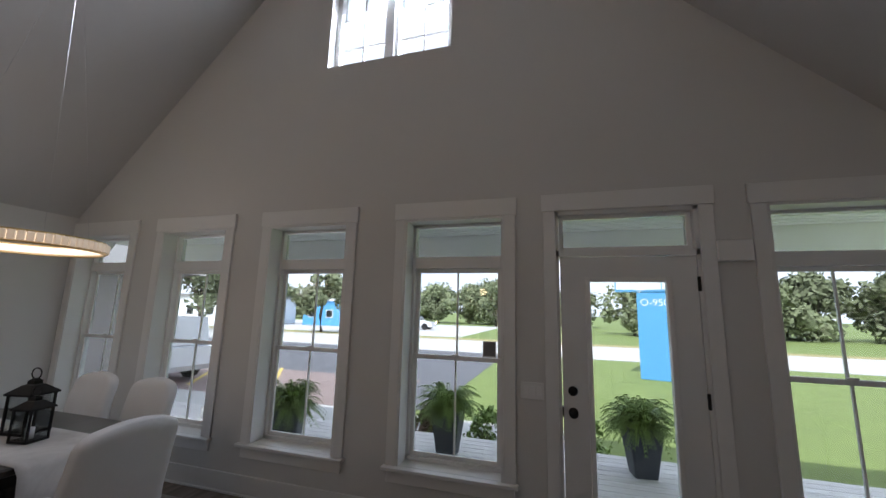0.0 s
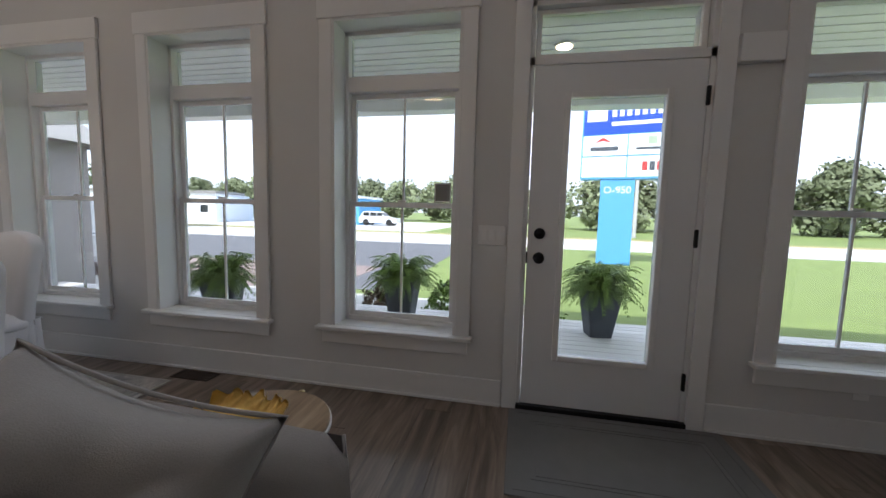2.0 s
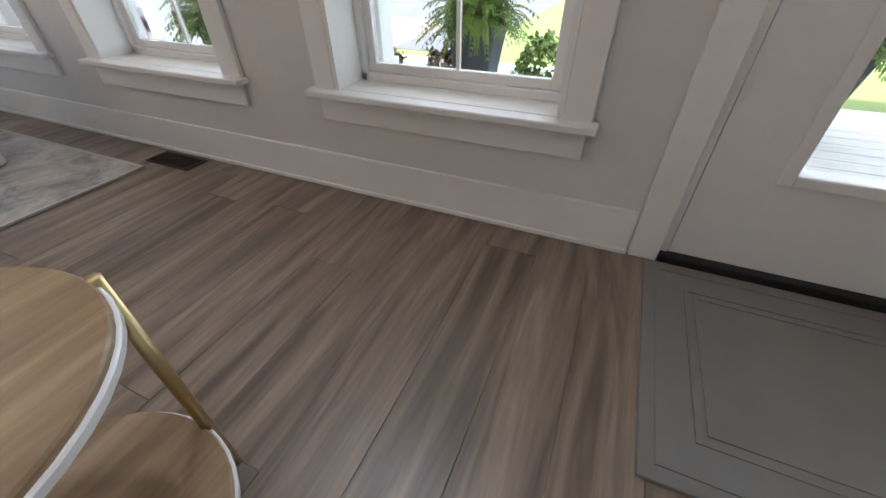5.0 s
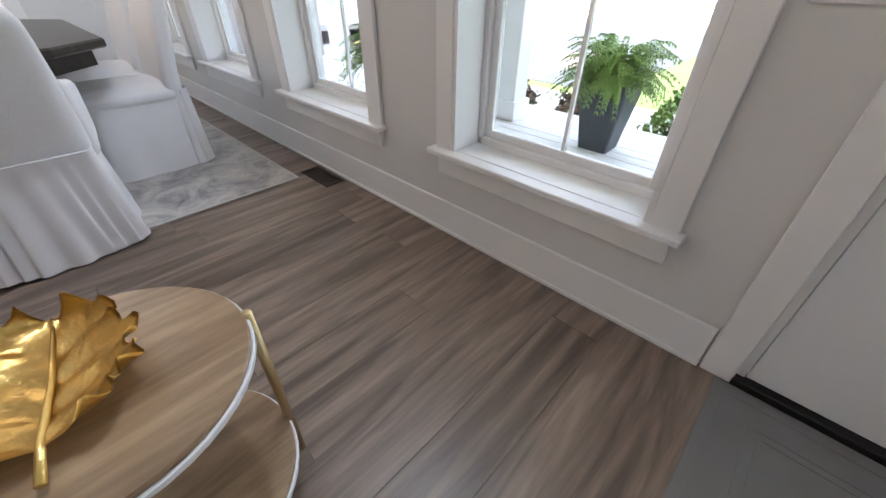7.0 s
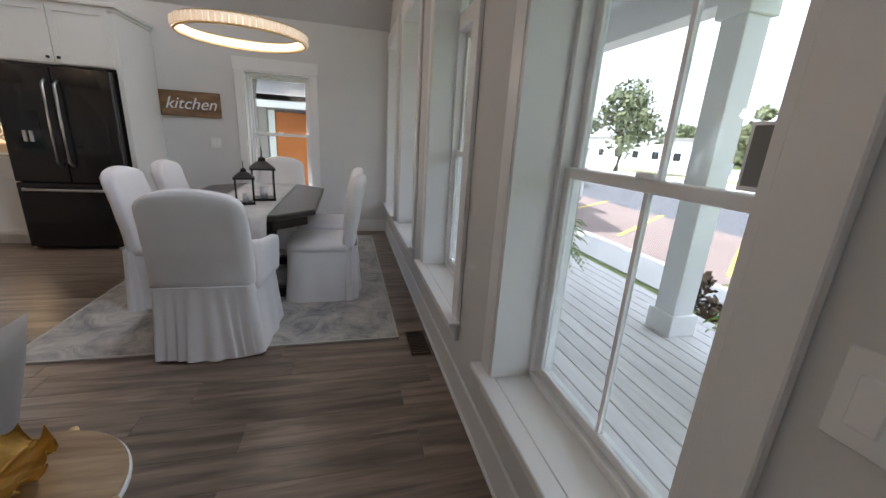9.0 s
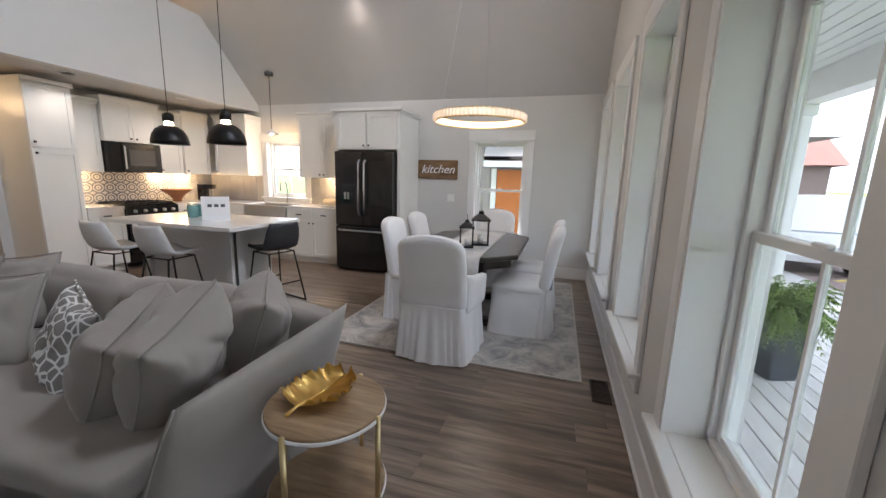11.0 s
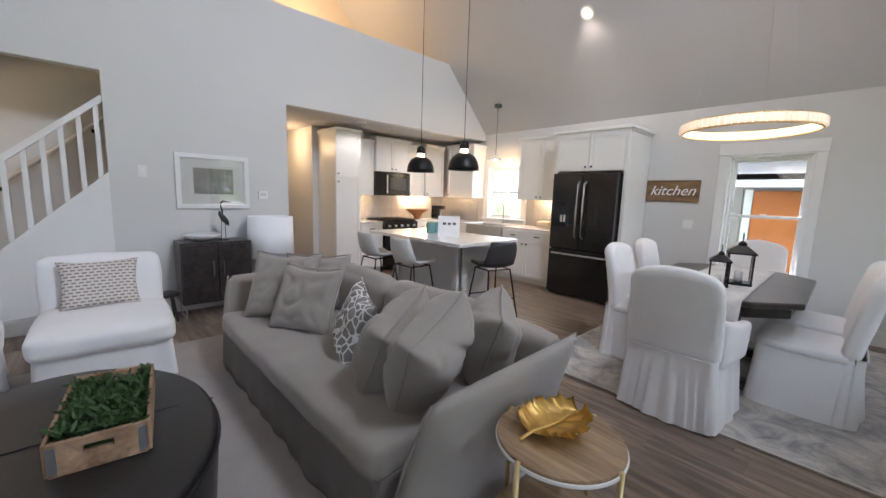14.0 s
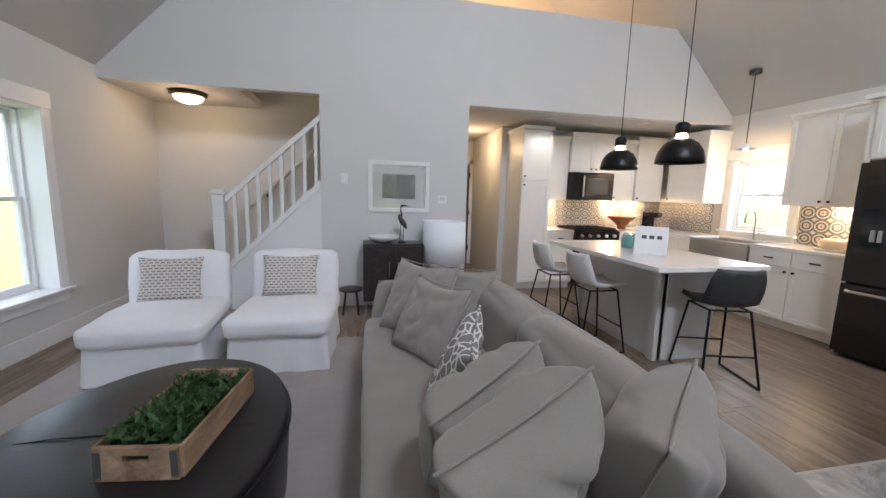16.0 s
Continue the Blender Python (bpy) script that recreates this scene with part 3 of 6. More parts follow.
# high twin window in the gable
hw = new("window_9")
hw.matrix_world = pose((HX0 + HX1) / 2, YN, 0)
tagged(hw, "high twin gable window with grilles", "window", kind="structure")
for s in (-1, 1):
    x0, x1 = sorted((s * 0.03, s * 0.63))
    part("window_frame", box((x0, x0 + 0.045, 0.10, 0.20, HZ0, HZ1), (x1 - 0.045, x1, 0.10, 0.20, HZ0, HZ1), (x0, x1, 0.10, 0.20, HZ0, HZ0 + 0.05), (x0, x1, 0.10, 0.20, HZ1 - 0.05, HZ1)), M_VINYL, hw)
    part("muntin", box(((x0 + x1) / 2 - 0.009, (x0 + x1) / 2 + 0.009, 0.14, 0.16, HZ0, HZ1), (x0, x1, 0.14, 0.16, HZ0 + 0.27, HZ0 + 0.288), (x0, x1, 0.14, 0.16, HZ0 + 0.6, HZ0 + 0.618)), M_VINYL, hw)
    part("pane", box((x0 + 0.04, x1 - 0.04, 0.165, 0.169, HZ0 + 0.04, HZ1 - 0.04)), M_GLASS, hw).visible_shadow = False
part("mullion", box((-0.04, 0.04, 0.06, 0.2, HZ0, HZ1)), M_TRIM, hw)

# front door with full glass, transom above
door = new("door_1")
door.matrix_world = pose(0.088, YN, 0)
tagged(door, "white front door with full glass pane and black hardware, closed", "door", kind="structure")
DW = 0.895
g0, g1, gz0, gz1 = 0.185, 0.725, 0.335, 1.885
yy0, yy1 = 0.004, 0.048
part("slab", box((0, g0, yy0, yy1, 0.035, 2.045), (g1, DW, yy0, yy1, 0.035, 2.045), (g0, g1, yy0, yy1, 0.035, gz0), (g0, g1, yy0, yy1, gz1, 2.045)), M_DOOR, door)
part("glass_bead", box((g0 - 0.012, g0 + 0.022, -0.008, 0.056, gz0 - 0.012, gz1 + 0.012), (g1 - 0.022, g1 + 0.012, -0.008, 0.056, gz0 - 0.012, gz1 + 0.012),
                       (g0 + 0.022, g1 - 0.022, -0.008, 0.056, gz0 - 0.012, gz0 + 0.022), (g0 + 0.022, g1 - 0.022, -0.008, 0.056, gz1 - 0.022, gz1 + 0.012), bevel=0.006, segs=2), M_TRIM, door)
part("pane", box((g0, g1, 0.022, 0.027, gz0, gz1)), M_GLASS, door).visible_shadow = False
part("threshold", box((-0.03, DW + 0.03, -0.03, 0.22, 0.001, 0.033), bevel=0.004, segs=1), M_BLACK, door, "black door threshold and sweep")
for z in (1.09, 0.945):
    k = part("door_knob" if z < 1 else "deadbolt", lathe([(0.033, 0), (0.033, 0.006), (0.014, 0.01), (0.012, 0.03), (0.028, 0.036), (0.031, 0.05), (0.024, 0.06), (0.0005, 0.062)] if z < 1 else
                                               [(0.033, 0), (0.033, 0.012), (0.028, 0.018), (0.010, 0.02), (0.008, 0.03), (0.0005, 0.031)], 24), M_BLACK, door, "matt black knob", True)
    k.matrix_basis = pose(0.068, 0.004, z, 90, 0, 0)
part("latch_plate", box((-0.006, 0.003, 0.0, 0.046, 0.91, 0.98)), M_BLACK, door)
for z in (1.80, 1.04, 0.22):
    part("hinge", box((DW - 0.004, DW + 0.014, -0.014, 0.004, z, z + 0.10), bevel=0.003, segs=1), M_BLACK, door, "black hinge")
part("jamb", box((-0.033, -0.004, 0.0, 0.24, 0, 2.40), (DW + 0.004, DW + 0.034, 0.0, 0.24, 0, 2.40), (-0.033, DW + 0.033, 0.0, 0.24, 2.050, 2.095), (-0.033, DW + 0.033, 0.0, 0.24, 2.372, 2.40)), M_TRIM, door)
part("casing", box((-0.118, -0.028, -0.022, -0.001, 0, 2.40), (DW + 0.028, DW + 0.118, -0.022, -0.001, 0, 2.40), (-0.13, DW + 0.13, -0.026, -0.001, 2.401, 2.535), bevel=0.003, segs=1), M_TRIM, door)
part("transom_frame", box((0.0, DW, 0.05, 0.12, 2.096, 2.125), (0.0, DW, 0.05, 0.12, 2.345, 2.371), (0.0, 0.03, 0.05, 0.12, 2.125, 2.345), (DW - 0.03, DW, 0.05, 0.12, 2.125, 2.345)), M_VINYL, door)
part("transom_pane", box((0.03, DW - 0.03, 0.08, 0.084, 2.125, 2.345)), M_GLASS, door).visible_shadow = False

# baseboards
BH, BT = 0.165, 0.016


def baseboard(name, specs):
    bm = box(*specs, bevel=0.003, segs=1)
    structure(name, bm, M_TRIM, "white painted baseboard")


baseboard("baseboard_north", [(XE, -0.036, YN - BT, YN - 0.001, 0, BH), (1.105, XW, YN - BT, YN - 0.001, 0, BH), (XE, -0.036, YN - BT - 0.012, YN - BT + 0.001, 0, 0.018), (1.105, XW, YN - BT - 0.012, YN - BT + 0.001, 0, 0.018)])
baseboard("baseboard_east", [(XE + 0.001, XE + BT, 0.36, YN - BT, 0, BH)])
baseboard("baseboard_west", [(XW - BT, XW - 0.001, -3.8, YN - BT, 0, BH)])
baseboard("baseboard_south", [(OX, SX, YB + 0.001, YB + BT, 0, BH), (SX, 1.36, YB + 0.001, YB + BT, 0, BH)])

# end door of the hallway
hd = new("door_2")
hd.matrix_world = pose(-2.28, -5.6, 0)
tagged(hd, "dark hallway door with white casing and black hinges", "door", kind="structure")
part("slab", box((0, 0.72, 0.002, 0.04, 0.01, 2.02)), M_HALLDOOR, hd)
part("casing", box((-0.08, -0.001, 0.001, 0.03, 0, 2.1), (0.721, 0.79, 0.001, 0.03, 0, 2.1), (-0.08, 0.79, 0.001, 0.03, 2.022, 2.11)), M_TRIM, hd)
for z in (0.3, 1.0, 1.75):
    part("hinge", box((-0.01, 0.02, 0.04, 0.055, z, z + 0.1)), M_BLACK, hd)


# ---- staircase ----
stair = thing("staircase", "white closed staircase with brown treads and square balusters", "staircase")
rise, run = 0.187, 0.205
for k in range(9):
    x1 = 1.40 - k * run
    part("tread", box((x1 - run - 0.02, x1 + 0.02, -3.82, YB - 0.125, (k + 1) * rise - 0.03, (k + 1) * rise), bevel=0.006, segs=1), M_FLOOR, stair, "grey-brown oak tread")
    part("riser", box((x1 - 0.018, x1, -3.82, YB - 0.125, k * rise, (k + 1) * rise - 0.03)), M_TRIM, stair)
sl = (1.50 - 0.48) / (1.36 - SX)
part("skirt_board", prism([(SX + 0.001, 1.44), (1.34, 0.44), (1.34, 0.52), (SX + 0.001, 1.525)], YB - 0.13, YB + 0.02), M_TRIM, stair)
hand = bmesh.new()
prism([(SX + 0.001, 2.20), (1.33, 1.24), (1.33, 1.31), (SX + 0.001, 2.27)], YB - 0.085, YB - 0.025, hand)
part("handrail", hand, M_TRIM, stair)
for k in range(8):
    x1 = SX + 0.055 + k * 0.128
    zb, zt = 1.52 - (x1 - SX) * sl, 2.22 - (x1 - SX) * 0.92
    part("baluster", box((x1 - 0.019, x1 + 0.019, YB - 0.074, YB - 0.036, zb, zt)), M_TRIM, stair)
newel = part("newel_post", box((1.335, 1.455, YB - 0.11, YB + 0.01, 0, 1.33), (1.325, 1.465, YB - 0.12, YB + 0.02, 1.05, 1.07), bevel=0.004, segs=1), M_TRIM, stair)
part("newel_cap", box((1.315, 1.475, YB - 0.13, YB + 0.03, 1.33, 1.36), (1.335, 1.455, YB - 0.11, YB + 0.01, 1.36, 1.385), bevel=0.006, segs=2), M_TRIM, newel)
wr = thing("wall_handrail", "white handrail on black brackets fixed to the stair wall", "handrail")
part("rail", tube([(1.35, -3.74, 1.15), (-0.6, -3.74, 2.95)], 0.022), M_TRIM, wr, smooth=True)
for x1 in (1.1, 0.35):
    part("bracket", box((x1 - 0.015, x1 + 0.015, -3.828, -3.74, 1.30 + (1.1 - x1) * 0.92, 1.34 + (1.1 - x1) * 0.92), bevel=0.004, segs=1), M_BLACK, wr)
st = thing("landing_step", "grey-brown wooden starting step with pale riser", "step", (2.05, -3.45, 0))
part("tread", box((-0.36, 0.4, -0.37, 0.2, 0.15, 0.18), bevel=0.006, segs=1), M_FLOOR, st)
part("riser", box((-0.34, 0.4, -0.37, 0.18, 0, 0.15)), M_TRIM, st)


# ---- outdoors: porch, ground, road ----
GZ = -0.5
ground = bmesh.new()
bmesh.ops.create_grid(ground, x_segments=2, y_segments=2, size=900, matrix=Matrix.Translation((0, 0, GZ)))
structure("ground", ground, M_GRASS, "green mown lawn reaching the horizon")

# ---- dining corner ----
def at(ob, x, y, z, rx=0, ry=0, rz=0):
    ob.matrix_basis = pose(x, y, z, rx, ry, rz)
    return ob


def pleats(w, d, z0, z1, flare=0.05, folds=26, amp=0.012, r=0.05, seed=0.0, rows=8):
    """A gathered cloth skirt hanging from z1 to z0."""
    rings = []
    base = dense(rounded(w, d, r, 5), 0.02)
    n = len(base)
    for k in range(rows + 1):
        f = k / rows
        grow = 1 + flare * (1 - f)
        ring = []
        for i, (x, y) in enumerate(base):
            a = 2 * math.pi * i / n
            wave = amp * (1 - f) ** 0.7 * (math.sin(folds * a + seed + 1.6 * math.sin(3 * a + seed)) + 0.5 * math.sin(folds * 0.43 * a + 2 * seed))
            l = math.hypot(x, y)
            ring.append((x * grow + x / l * wave, y * grow + y / l * wave, z0 + (z1 - z0) * f + 0.006 * (1 - f) * math.sin(2 * a + seed)))
        rings.append(ring)
    return loft(rings, caps=False)


def slip_body(wf, wb, d, z0, z1, folds, amp, seed, splay=0.03, rows=9):
    """The cloth body of a slipcovered chair: wider at its front (+y), gathered and splayed at the hem."""
    rings = []
    base = dense(rounded(1.0, d, 0.05, 5), 0.016)
    n = len(base)
    for k in range(rows + 1):
        f = k / rows
        ring = []
        for i, (x, y) in enumerate(base):
            a = 2 * math.pi * i / n
            w = wb + (wf - wb) * (y / d + 0.5)
            px, py = x * w, y
            l = math.hypot(px, py)
            wave = amp * (1 - f) ** 0.8 * (math.sin(folds * a + seed + 1.9 * math.sin(3 * a + seed)) + 0.6 * math.sin(folds * 0.41 * a + 2 * seed))
            push = splay * (1 - f) ** 1.3 + wave
            ring.append((px + px / l * push, py + py / l * push, z0 + (z1 - z0) * f + 0.008 * (1 - f) * math.sin(2 * a + seed)))
        rings.append(ring)
    return loft(rings, caps=False)


def chair_back(w, t, z0, z1, rake, arch):
    """A slim padded back that rakes away from the seat and narrows to rounded shoulders. Front towards +y."""
    bm = soft_box(w, t, 1.0, 0.035, 0.012, 16, 1.0, 0.004)
    for v in bm.verts:
        u, f = v.co.x / (w / 2), v.co.z
        v.co.x *= 1.04 - 0.06 * f
        if f > 0.86:
            v.co.x *= 1 - 0.20 * ((f - 0.86) / 0.14) ** 2.2
        v.co.y += 0.022 * u * u - rake * max(0.0, f) ** 1.4
        v.co.z = z0 + (z1 - z0) * f + arch * f * (1 - u * u)
    return bm


def slip_chair(place, rz, arms, label, group, material):
    c = thing("dining_chair", label, "chair", place, rz, group)
    w = 0.52 if arms else 0.46
    seed = place[0] * 3 + place[1]
    part("skirt", slip_body(0.60 if arms else 0.47, w, 0.50, 0.004, 0.43, 13 if arms else 9, 0.007 if arms else 0.006, seed, 0.035), material, c, smooth=True)
    at(part("seat", soft_box(w, 0.50, 0.10, 0.045, 0.028, 10, place[1], 0.004), material, c, smooth=True), 0, 0.01, 0.385)
    at(part("backrest", chair_back(w - 0.01, 0.095, 0.42, 0.965, 0.10, 0.03), material, c, smooth=True), 0, -0.225, 0)
    tail = slip_body(w + 0.01, w - 0.01, 0.095, 0.006, 0.455, 17, 0.011 if arms else 0.004, seed + 1, 0.030 if arms else 0.045)
    at(part("back_skirt", tail, material, c, smooth=True), 0, -0.235, 0)
    part("waist_seam", tube([(-w / 2 + 0.02, -0.288, 0.452), (0, -0.292, 0.452), (w / 2 - 0.02, -0.288, 0.452)], 0.004, 5), material, c, smooth=True)
    if arms:
        for s in (-1, 1):
            a = soft_box(0.075, 0.44, 0.25, 0.034, 0.006, 9, seed + s, 0.004)
            for v in a.verts:
                f = v.co.y / 0.44 + 0.5
                v.co.z += 0.07 * (1 - f) ** 2 * (v.co.z / 0.25)
                v.co.x += s * (0.052 * f + 0.012 * v.co.z / 0.25)
            at(part("arm", a, material, c, smooth=True), s * 0.245, 0.005, 0.385)
    return c


RUGZ = 0.011
CH = "white linen slipcovered dining chair with skirt, on the faded rug"
slip_chair((-2.435, 1.63, RUGZ), 90, True, "white linen slipcovered armchair at the table's end", "chairs round the table", M_SLIP)
slip_chair((-3.17, 2.215, RUGZ), 180, False, CH, "chairs round the table", M_SLIP)
slip_chair((-3.86, 2.22, RUGZ), 180, False, CH, "chairs round the table", M_SLIP)
slip_chair((-3.15, 1.17, RUGZ), 0, False, CH, "chairs round the table", M_SLIP)
slip_chair((-3.85, 1.17, RUGZ), 0, False, CH, "chairs round the table", M_SLIP)
slip_chair((-4.70, 1.66, RUGZ), -90, True, "white linen slipcovered armchair below the window", "chairs round the table", M_SLIP)

tb = thing("dining_table", "dark espresso wooden dining table with clipped corners", "table", (-3.5, 1.66, RUGZ))
corner = 0.24
octo = [(-0.85 + corner, -0.53), (0.85 - corner, -0.53), (0.85, -0.53 + corner), (0.85, 0.53 - corner), (0.85 - corner, 0.53), (-0.85 + corner, 0.53), (-0.85, 0.53 - corner), (-0.85, -0.53 + corner)]
top = loft([[(x * s, y * s, z) for x, y in octo] for s, z in ((0.985, 0.712), (1.0, 0.72), (1.0, 0.748), (0.985, 0.756))])
part("tabletop", top, M_DARKWOOD, tb)
part("apron", loft([[(x * 0.90, y * 0.88, z) for x, y in octo] for z in (0.63, 0.712)]), M_DARKWOOD, tb)
for s in (-1, 1):
    part("pedestal", lathe([(0.10, 0.07), (0.09, 0.12), (0.06, 0.2), (0.085, 0.35), (0.06, 0.5), (0.09, 0.63)], 20), M_DARKWOOD, tb, smooth=True).matrix_basis = pose(s * 0.42, 0, 0)
    part("foot", box((s * 0.42 - 0.05, s * 0.42 + 0.05, -0.34, 0.34, 0.0, 0.075), bevel=0.012, segs=2), M_DARKWOOD, tb)
runner = bmesh.new()
pts = [(-0.99, 0.56), (-0.90, 0.72), (-0.86, 0.758), (-0.5, 0.760), (0, 0.761), (0.5, 0.760), (0.86, 0.758), (0.90, 0.72), (0.93, 0.54)]
for k in range(len(pts) - 1):
    for j in range(10):
        y0, y1 = -0.24 + 0.048 * j, -0.24 + 0.048 * (j + 1)
        vs = [runner.verts.new((p[0], y, p[1] + (0.004 * math.sin(40 * y + 3 * p[0]) if abs(p[0]) > 0.88 else 0.0015 * math.sin(60 * y)) + 0.001)) for p, y in ((pts[k], y0), (pts[k + 1], y0), (pts[k + 1], y1), (pts[k], y1))]
        runner.faces.new(vs)
bmesh.ops.remove_doubles(runner, verts=list(runner.verts), dist=0.0005)
bmesh.ops.solidify(runner, geom=list(runner.faces), thickness=0.002)
rn = thing("table_runner", "off-white streaked cotton table runner over the dark table", "runner", (-3.5, 1.66, RUGZ))
part("cloth", runner, M_RUNNER, rn, smooth=True)
fr = bmesh.new()
for k in range(24):
    tube([(0.935, -0.235 + k * 0.0204, 0.55), (0.94, -0.235 + k * 0.0204, 0.45)], 0.0022, 4, fr)
part("fringe", fr, M_RUNNER, rn)


def lantern(place, s, label):
    l = thing("lantern", label, "lantern", place, 12)
    w, h = 0.085 * s, 0.24 * s
    part("base", box((-w, w, -w, w, 0, 0.018 * s), bevel=0.003, segs=1), M_BLACK, l)
    for a in (-1, 1):
        for b in (-1, 1):
            part("post", box((a * w * 0.9 - 0.006 * s, a * w * 0.9 + 0.006 * s, b * w * 0.9 - 0.006 * s, b * w * 0.9 + 0.006 * s, 0.018 * s, h)), M_BLACK, l)
    part("roof", loft([[(x * q, y * q, z) for x, y in ((-w, -w), (w, -w), (w, w), (-w, w))] for q, z in ((1.1, h), (1.1, h + 0.012 * s), (0.45, h + 0.06 * s), (0.3, h + 0.065 * s), (0.3, h + 0.085 * s), (0.12, h + 0.10 * s))]), M_BLACK, l)
    ring = [(0.035 * s * math.cos(t), 0, h + 0.13 * s + 0.035 * s * math.sin(t)) for t in [2 * math.pi * k / 16 for k in range(17)]]
    part("ring_handle", tube(ring, 0.004 * s, 6), M_BLACK, l)
    part("candle", lathe([(0.028 * s, 0.018 * s), (0.028 * s, 0.10 * s), (0.002, 0.102 * s)], 16), M_CERAMIC, l, smooth=True)
    part("pane", box((-w * 0.85, w * 0.85, -w * 0.86, -w * 0.84, 0.02 * s, h), (-w * 0.85, w * 0.85, w * 0.84, w * 0.86, 0.02 * s, h)), M_GLASS, l)


lantern((-3.06, 1.68, RUGZ + 0.763), 0.78, "small black metal lantern on the table runner")
lantern((-3.27, 1.77, RUGZ + 0.763), 1.0, "tall black metal lantern on the table runner")

rug = thing("area_rug", "faded grey and cream patterned rug under the dining table", "rug", (-3.66, 1.66, 0.0))
part("rug_surface", box((-1.39, 1.39, -1.08, 1.08, 0.001, 0.010)), M_RUG, rug)
part("binding", box((-1.405, 1.405, -1.095, -1.08, 0.001, 0.011), (-1.405, 1.405, 1.08, 1.095, 0.001, 0.011), (-1.405, -1.39, -1.08, 1.08, 0.001, 0.011), (1.39, 1.405, -1.08, 1.08, 0.001, 0.011)), M_RUGEDGE, rug)

ring = thing("ring_chandelier", "crystal ring chandelier glowing warm above the dining table", "chandelier", (-3.5, 1.66, 1.98))
RR = 0.45
for z in (0.0, 0.072):
    hoop = tube([(RR * math.cos(2 * math.pi * k / 64), RR * math.sin(2 * math.pi * k / 64), z) for k in range(65)], 0.008, 6)
    part("hoop", hoop, M_BRASS, ring, smooth=True)
led = bmesh.new()
for k in range(64):
    a0, a1 = 2 * math.pi * k / 64, 2 * math.pi * (k + 1) / 64
    led.faces.new([led.verts.new((0.425 * math.cos(a), 0.425 * math.sin(a), z)) for a, z in ((a0, 0.010), (a1, 0.010), (a1, 0.063), (a0, 0.063))])
part("light_band", led, M_LED, ring, "glowing inner band")
cm = bpy.data.meshes.new("crystal")
cb = box((-0.009, 0.009, -0.018, 0.018, 0.005, 0.067), bevel=0.004, segs=1)
cb.to_mesh(cm)
cb.free()
cm.materials.append(M_CRYSTAL)
for k in range(72):
    c = bpy.data.objects.new("crystal", cm)
    scene.collection.objects.link(c)
    c.parent = ring
    c.matrix_basis = pose(0, 0, 0, 0, 0, 5 * k) @ pose(RR + 0.014, 0, 0)
for k in range(3):
    a = radians(120 * k + 20)
    part("wire", tube([(RR * math.cos(a), RR * math.sin(a), 0.07), (0, 0, 2.45)], 0.0015, 4), M_STEEL, ring)
part("canopy", lathe([(0.06, 2.44), (0.06, 2.47), (0.01, 2.475)], 20), M_BRASS, ring, smooth=True)
lamp("ring_light", "POINT", (-3.5, 1.66, 2.03), 2.5, SOFT, 0.25)

sg = thing("kitchen_sign", "brown wooden board sign with white script lettering on the wall", "sign", (XE + 0.002, 0.635, 1.555))
part("board", box((0, 0.02, -0.31, 0.31, -0.13, 0.13), bevel=0.004, segs=1), M_SIGNWOOD, sg)
part("board_frame", box((0.0, 0.028, -0.32, 0.32, 0.128, 0.142), (0.0, 0.028, -0.32, 0.32, -0.142, -0.128), (0.0, 0.028, -0.32, -0.306, -0.13, 0.13), (0.0, 0.028, 0.306, 0.32, -0.13, 0.13)), M_SIGNWOOD, sg)
lettering("kitchen", 0.185, M_PAPER, sg, pose(0.024, 0, 0, 90, 0, 90), shear=0.35)


def wall_plate(place, rz, label, toggles=2, w=0.115):
    p = thing("switch_plate", label, "switch", place, rz)
    part("plate", box((-w / 2, w / 2, -0.007, -0.001, -0.06, 0.06), bevel=0.003, segs=1), M_TRIM, p)
    for k in range(toggles):
        x = (k - (toggles - 1) / 2) * 0.046
        part("rocker", box((x - 0.016, x + 0.016, -0.011, -0.006, -0.033, 0.033), bevel=0.002, segs=1), M_VINYL, p)


wall_plate((-0.125, YN, 1.07), 0, "white triple switch plate beside the front door", 3, 0.165)
wall_plate((1.83, YN, 0.33), 0, "white outlet plate below the window sill", 1, 0.075)
wall_plate((0.02, YB, 1.55), 180, "white light switch on the rear wall", 1, 0.08)
wall_plate((XE, 0.86, 1.12), 90, "white switch plate on the dining wall", 2)
th = thing("thermostat", "white thermostat with grey screen on the rear wall", "thermostat", (-1.16, YB, 1.33), 180)
part("body", box((-0.055, 0.055, -0.022, -0.001, -0.05, 0.05), bevel=0.005, segs=2), M_TRIM, th)
part("screen", box((-0.035, 0.035, -0.025, -0.021, -0.01, 0.03)), M_GREYLEATHER, th)
bx = thing("door_chime", "white boxy door chime on the wall beside the door", "chime", (1.20, YN, 2.07))
part("cover", box((-0.10, 0.10, -0.05, -0.001, -0.07, 0.07), bevel=0.006, segs=2), M_TRIM, bx)

vt = thing("floor_vent", "brown slatted metal floor vent near the baseboard", "vent", (-2.18, 2.87, 0.001))
part("frame", box((-0.15, 0.15, -0.062, -0.048, 0, 0.005), (-0.15, 0.15, 0.048, 0.062, 0, 0.005), (-0.15, -0.136, -0.048, 0.048, 0, 0.005), (0.136, 0.15, -0.048, 0.048, 0, 0.005)), mat("vent_bronze", (0.045, 0.032, 0.024), 0.5, metal=0.4), vt)
for k in range(14):
    part("slat", box((-0.13 + k * 0.0197, -0.122 + k * 0.0197, -0.048, 0.048, 0.0, 0.004)), MATS["vent_bronze"], vt)

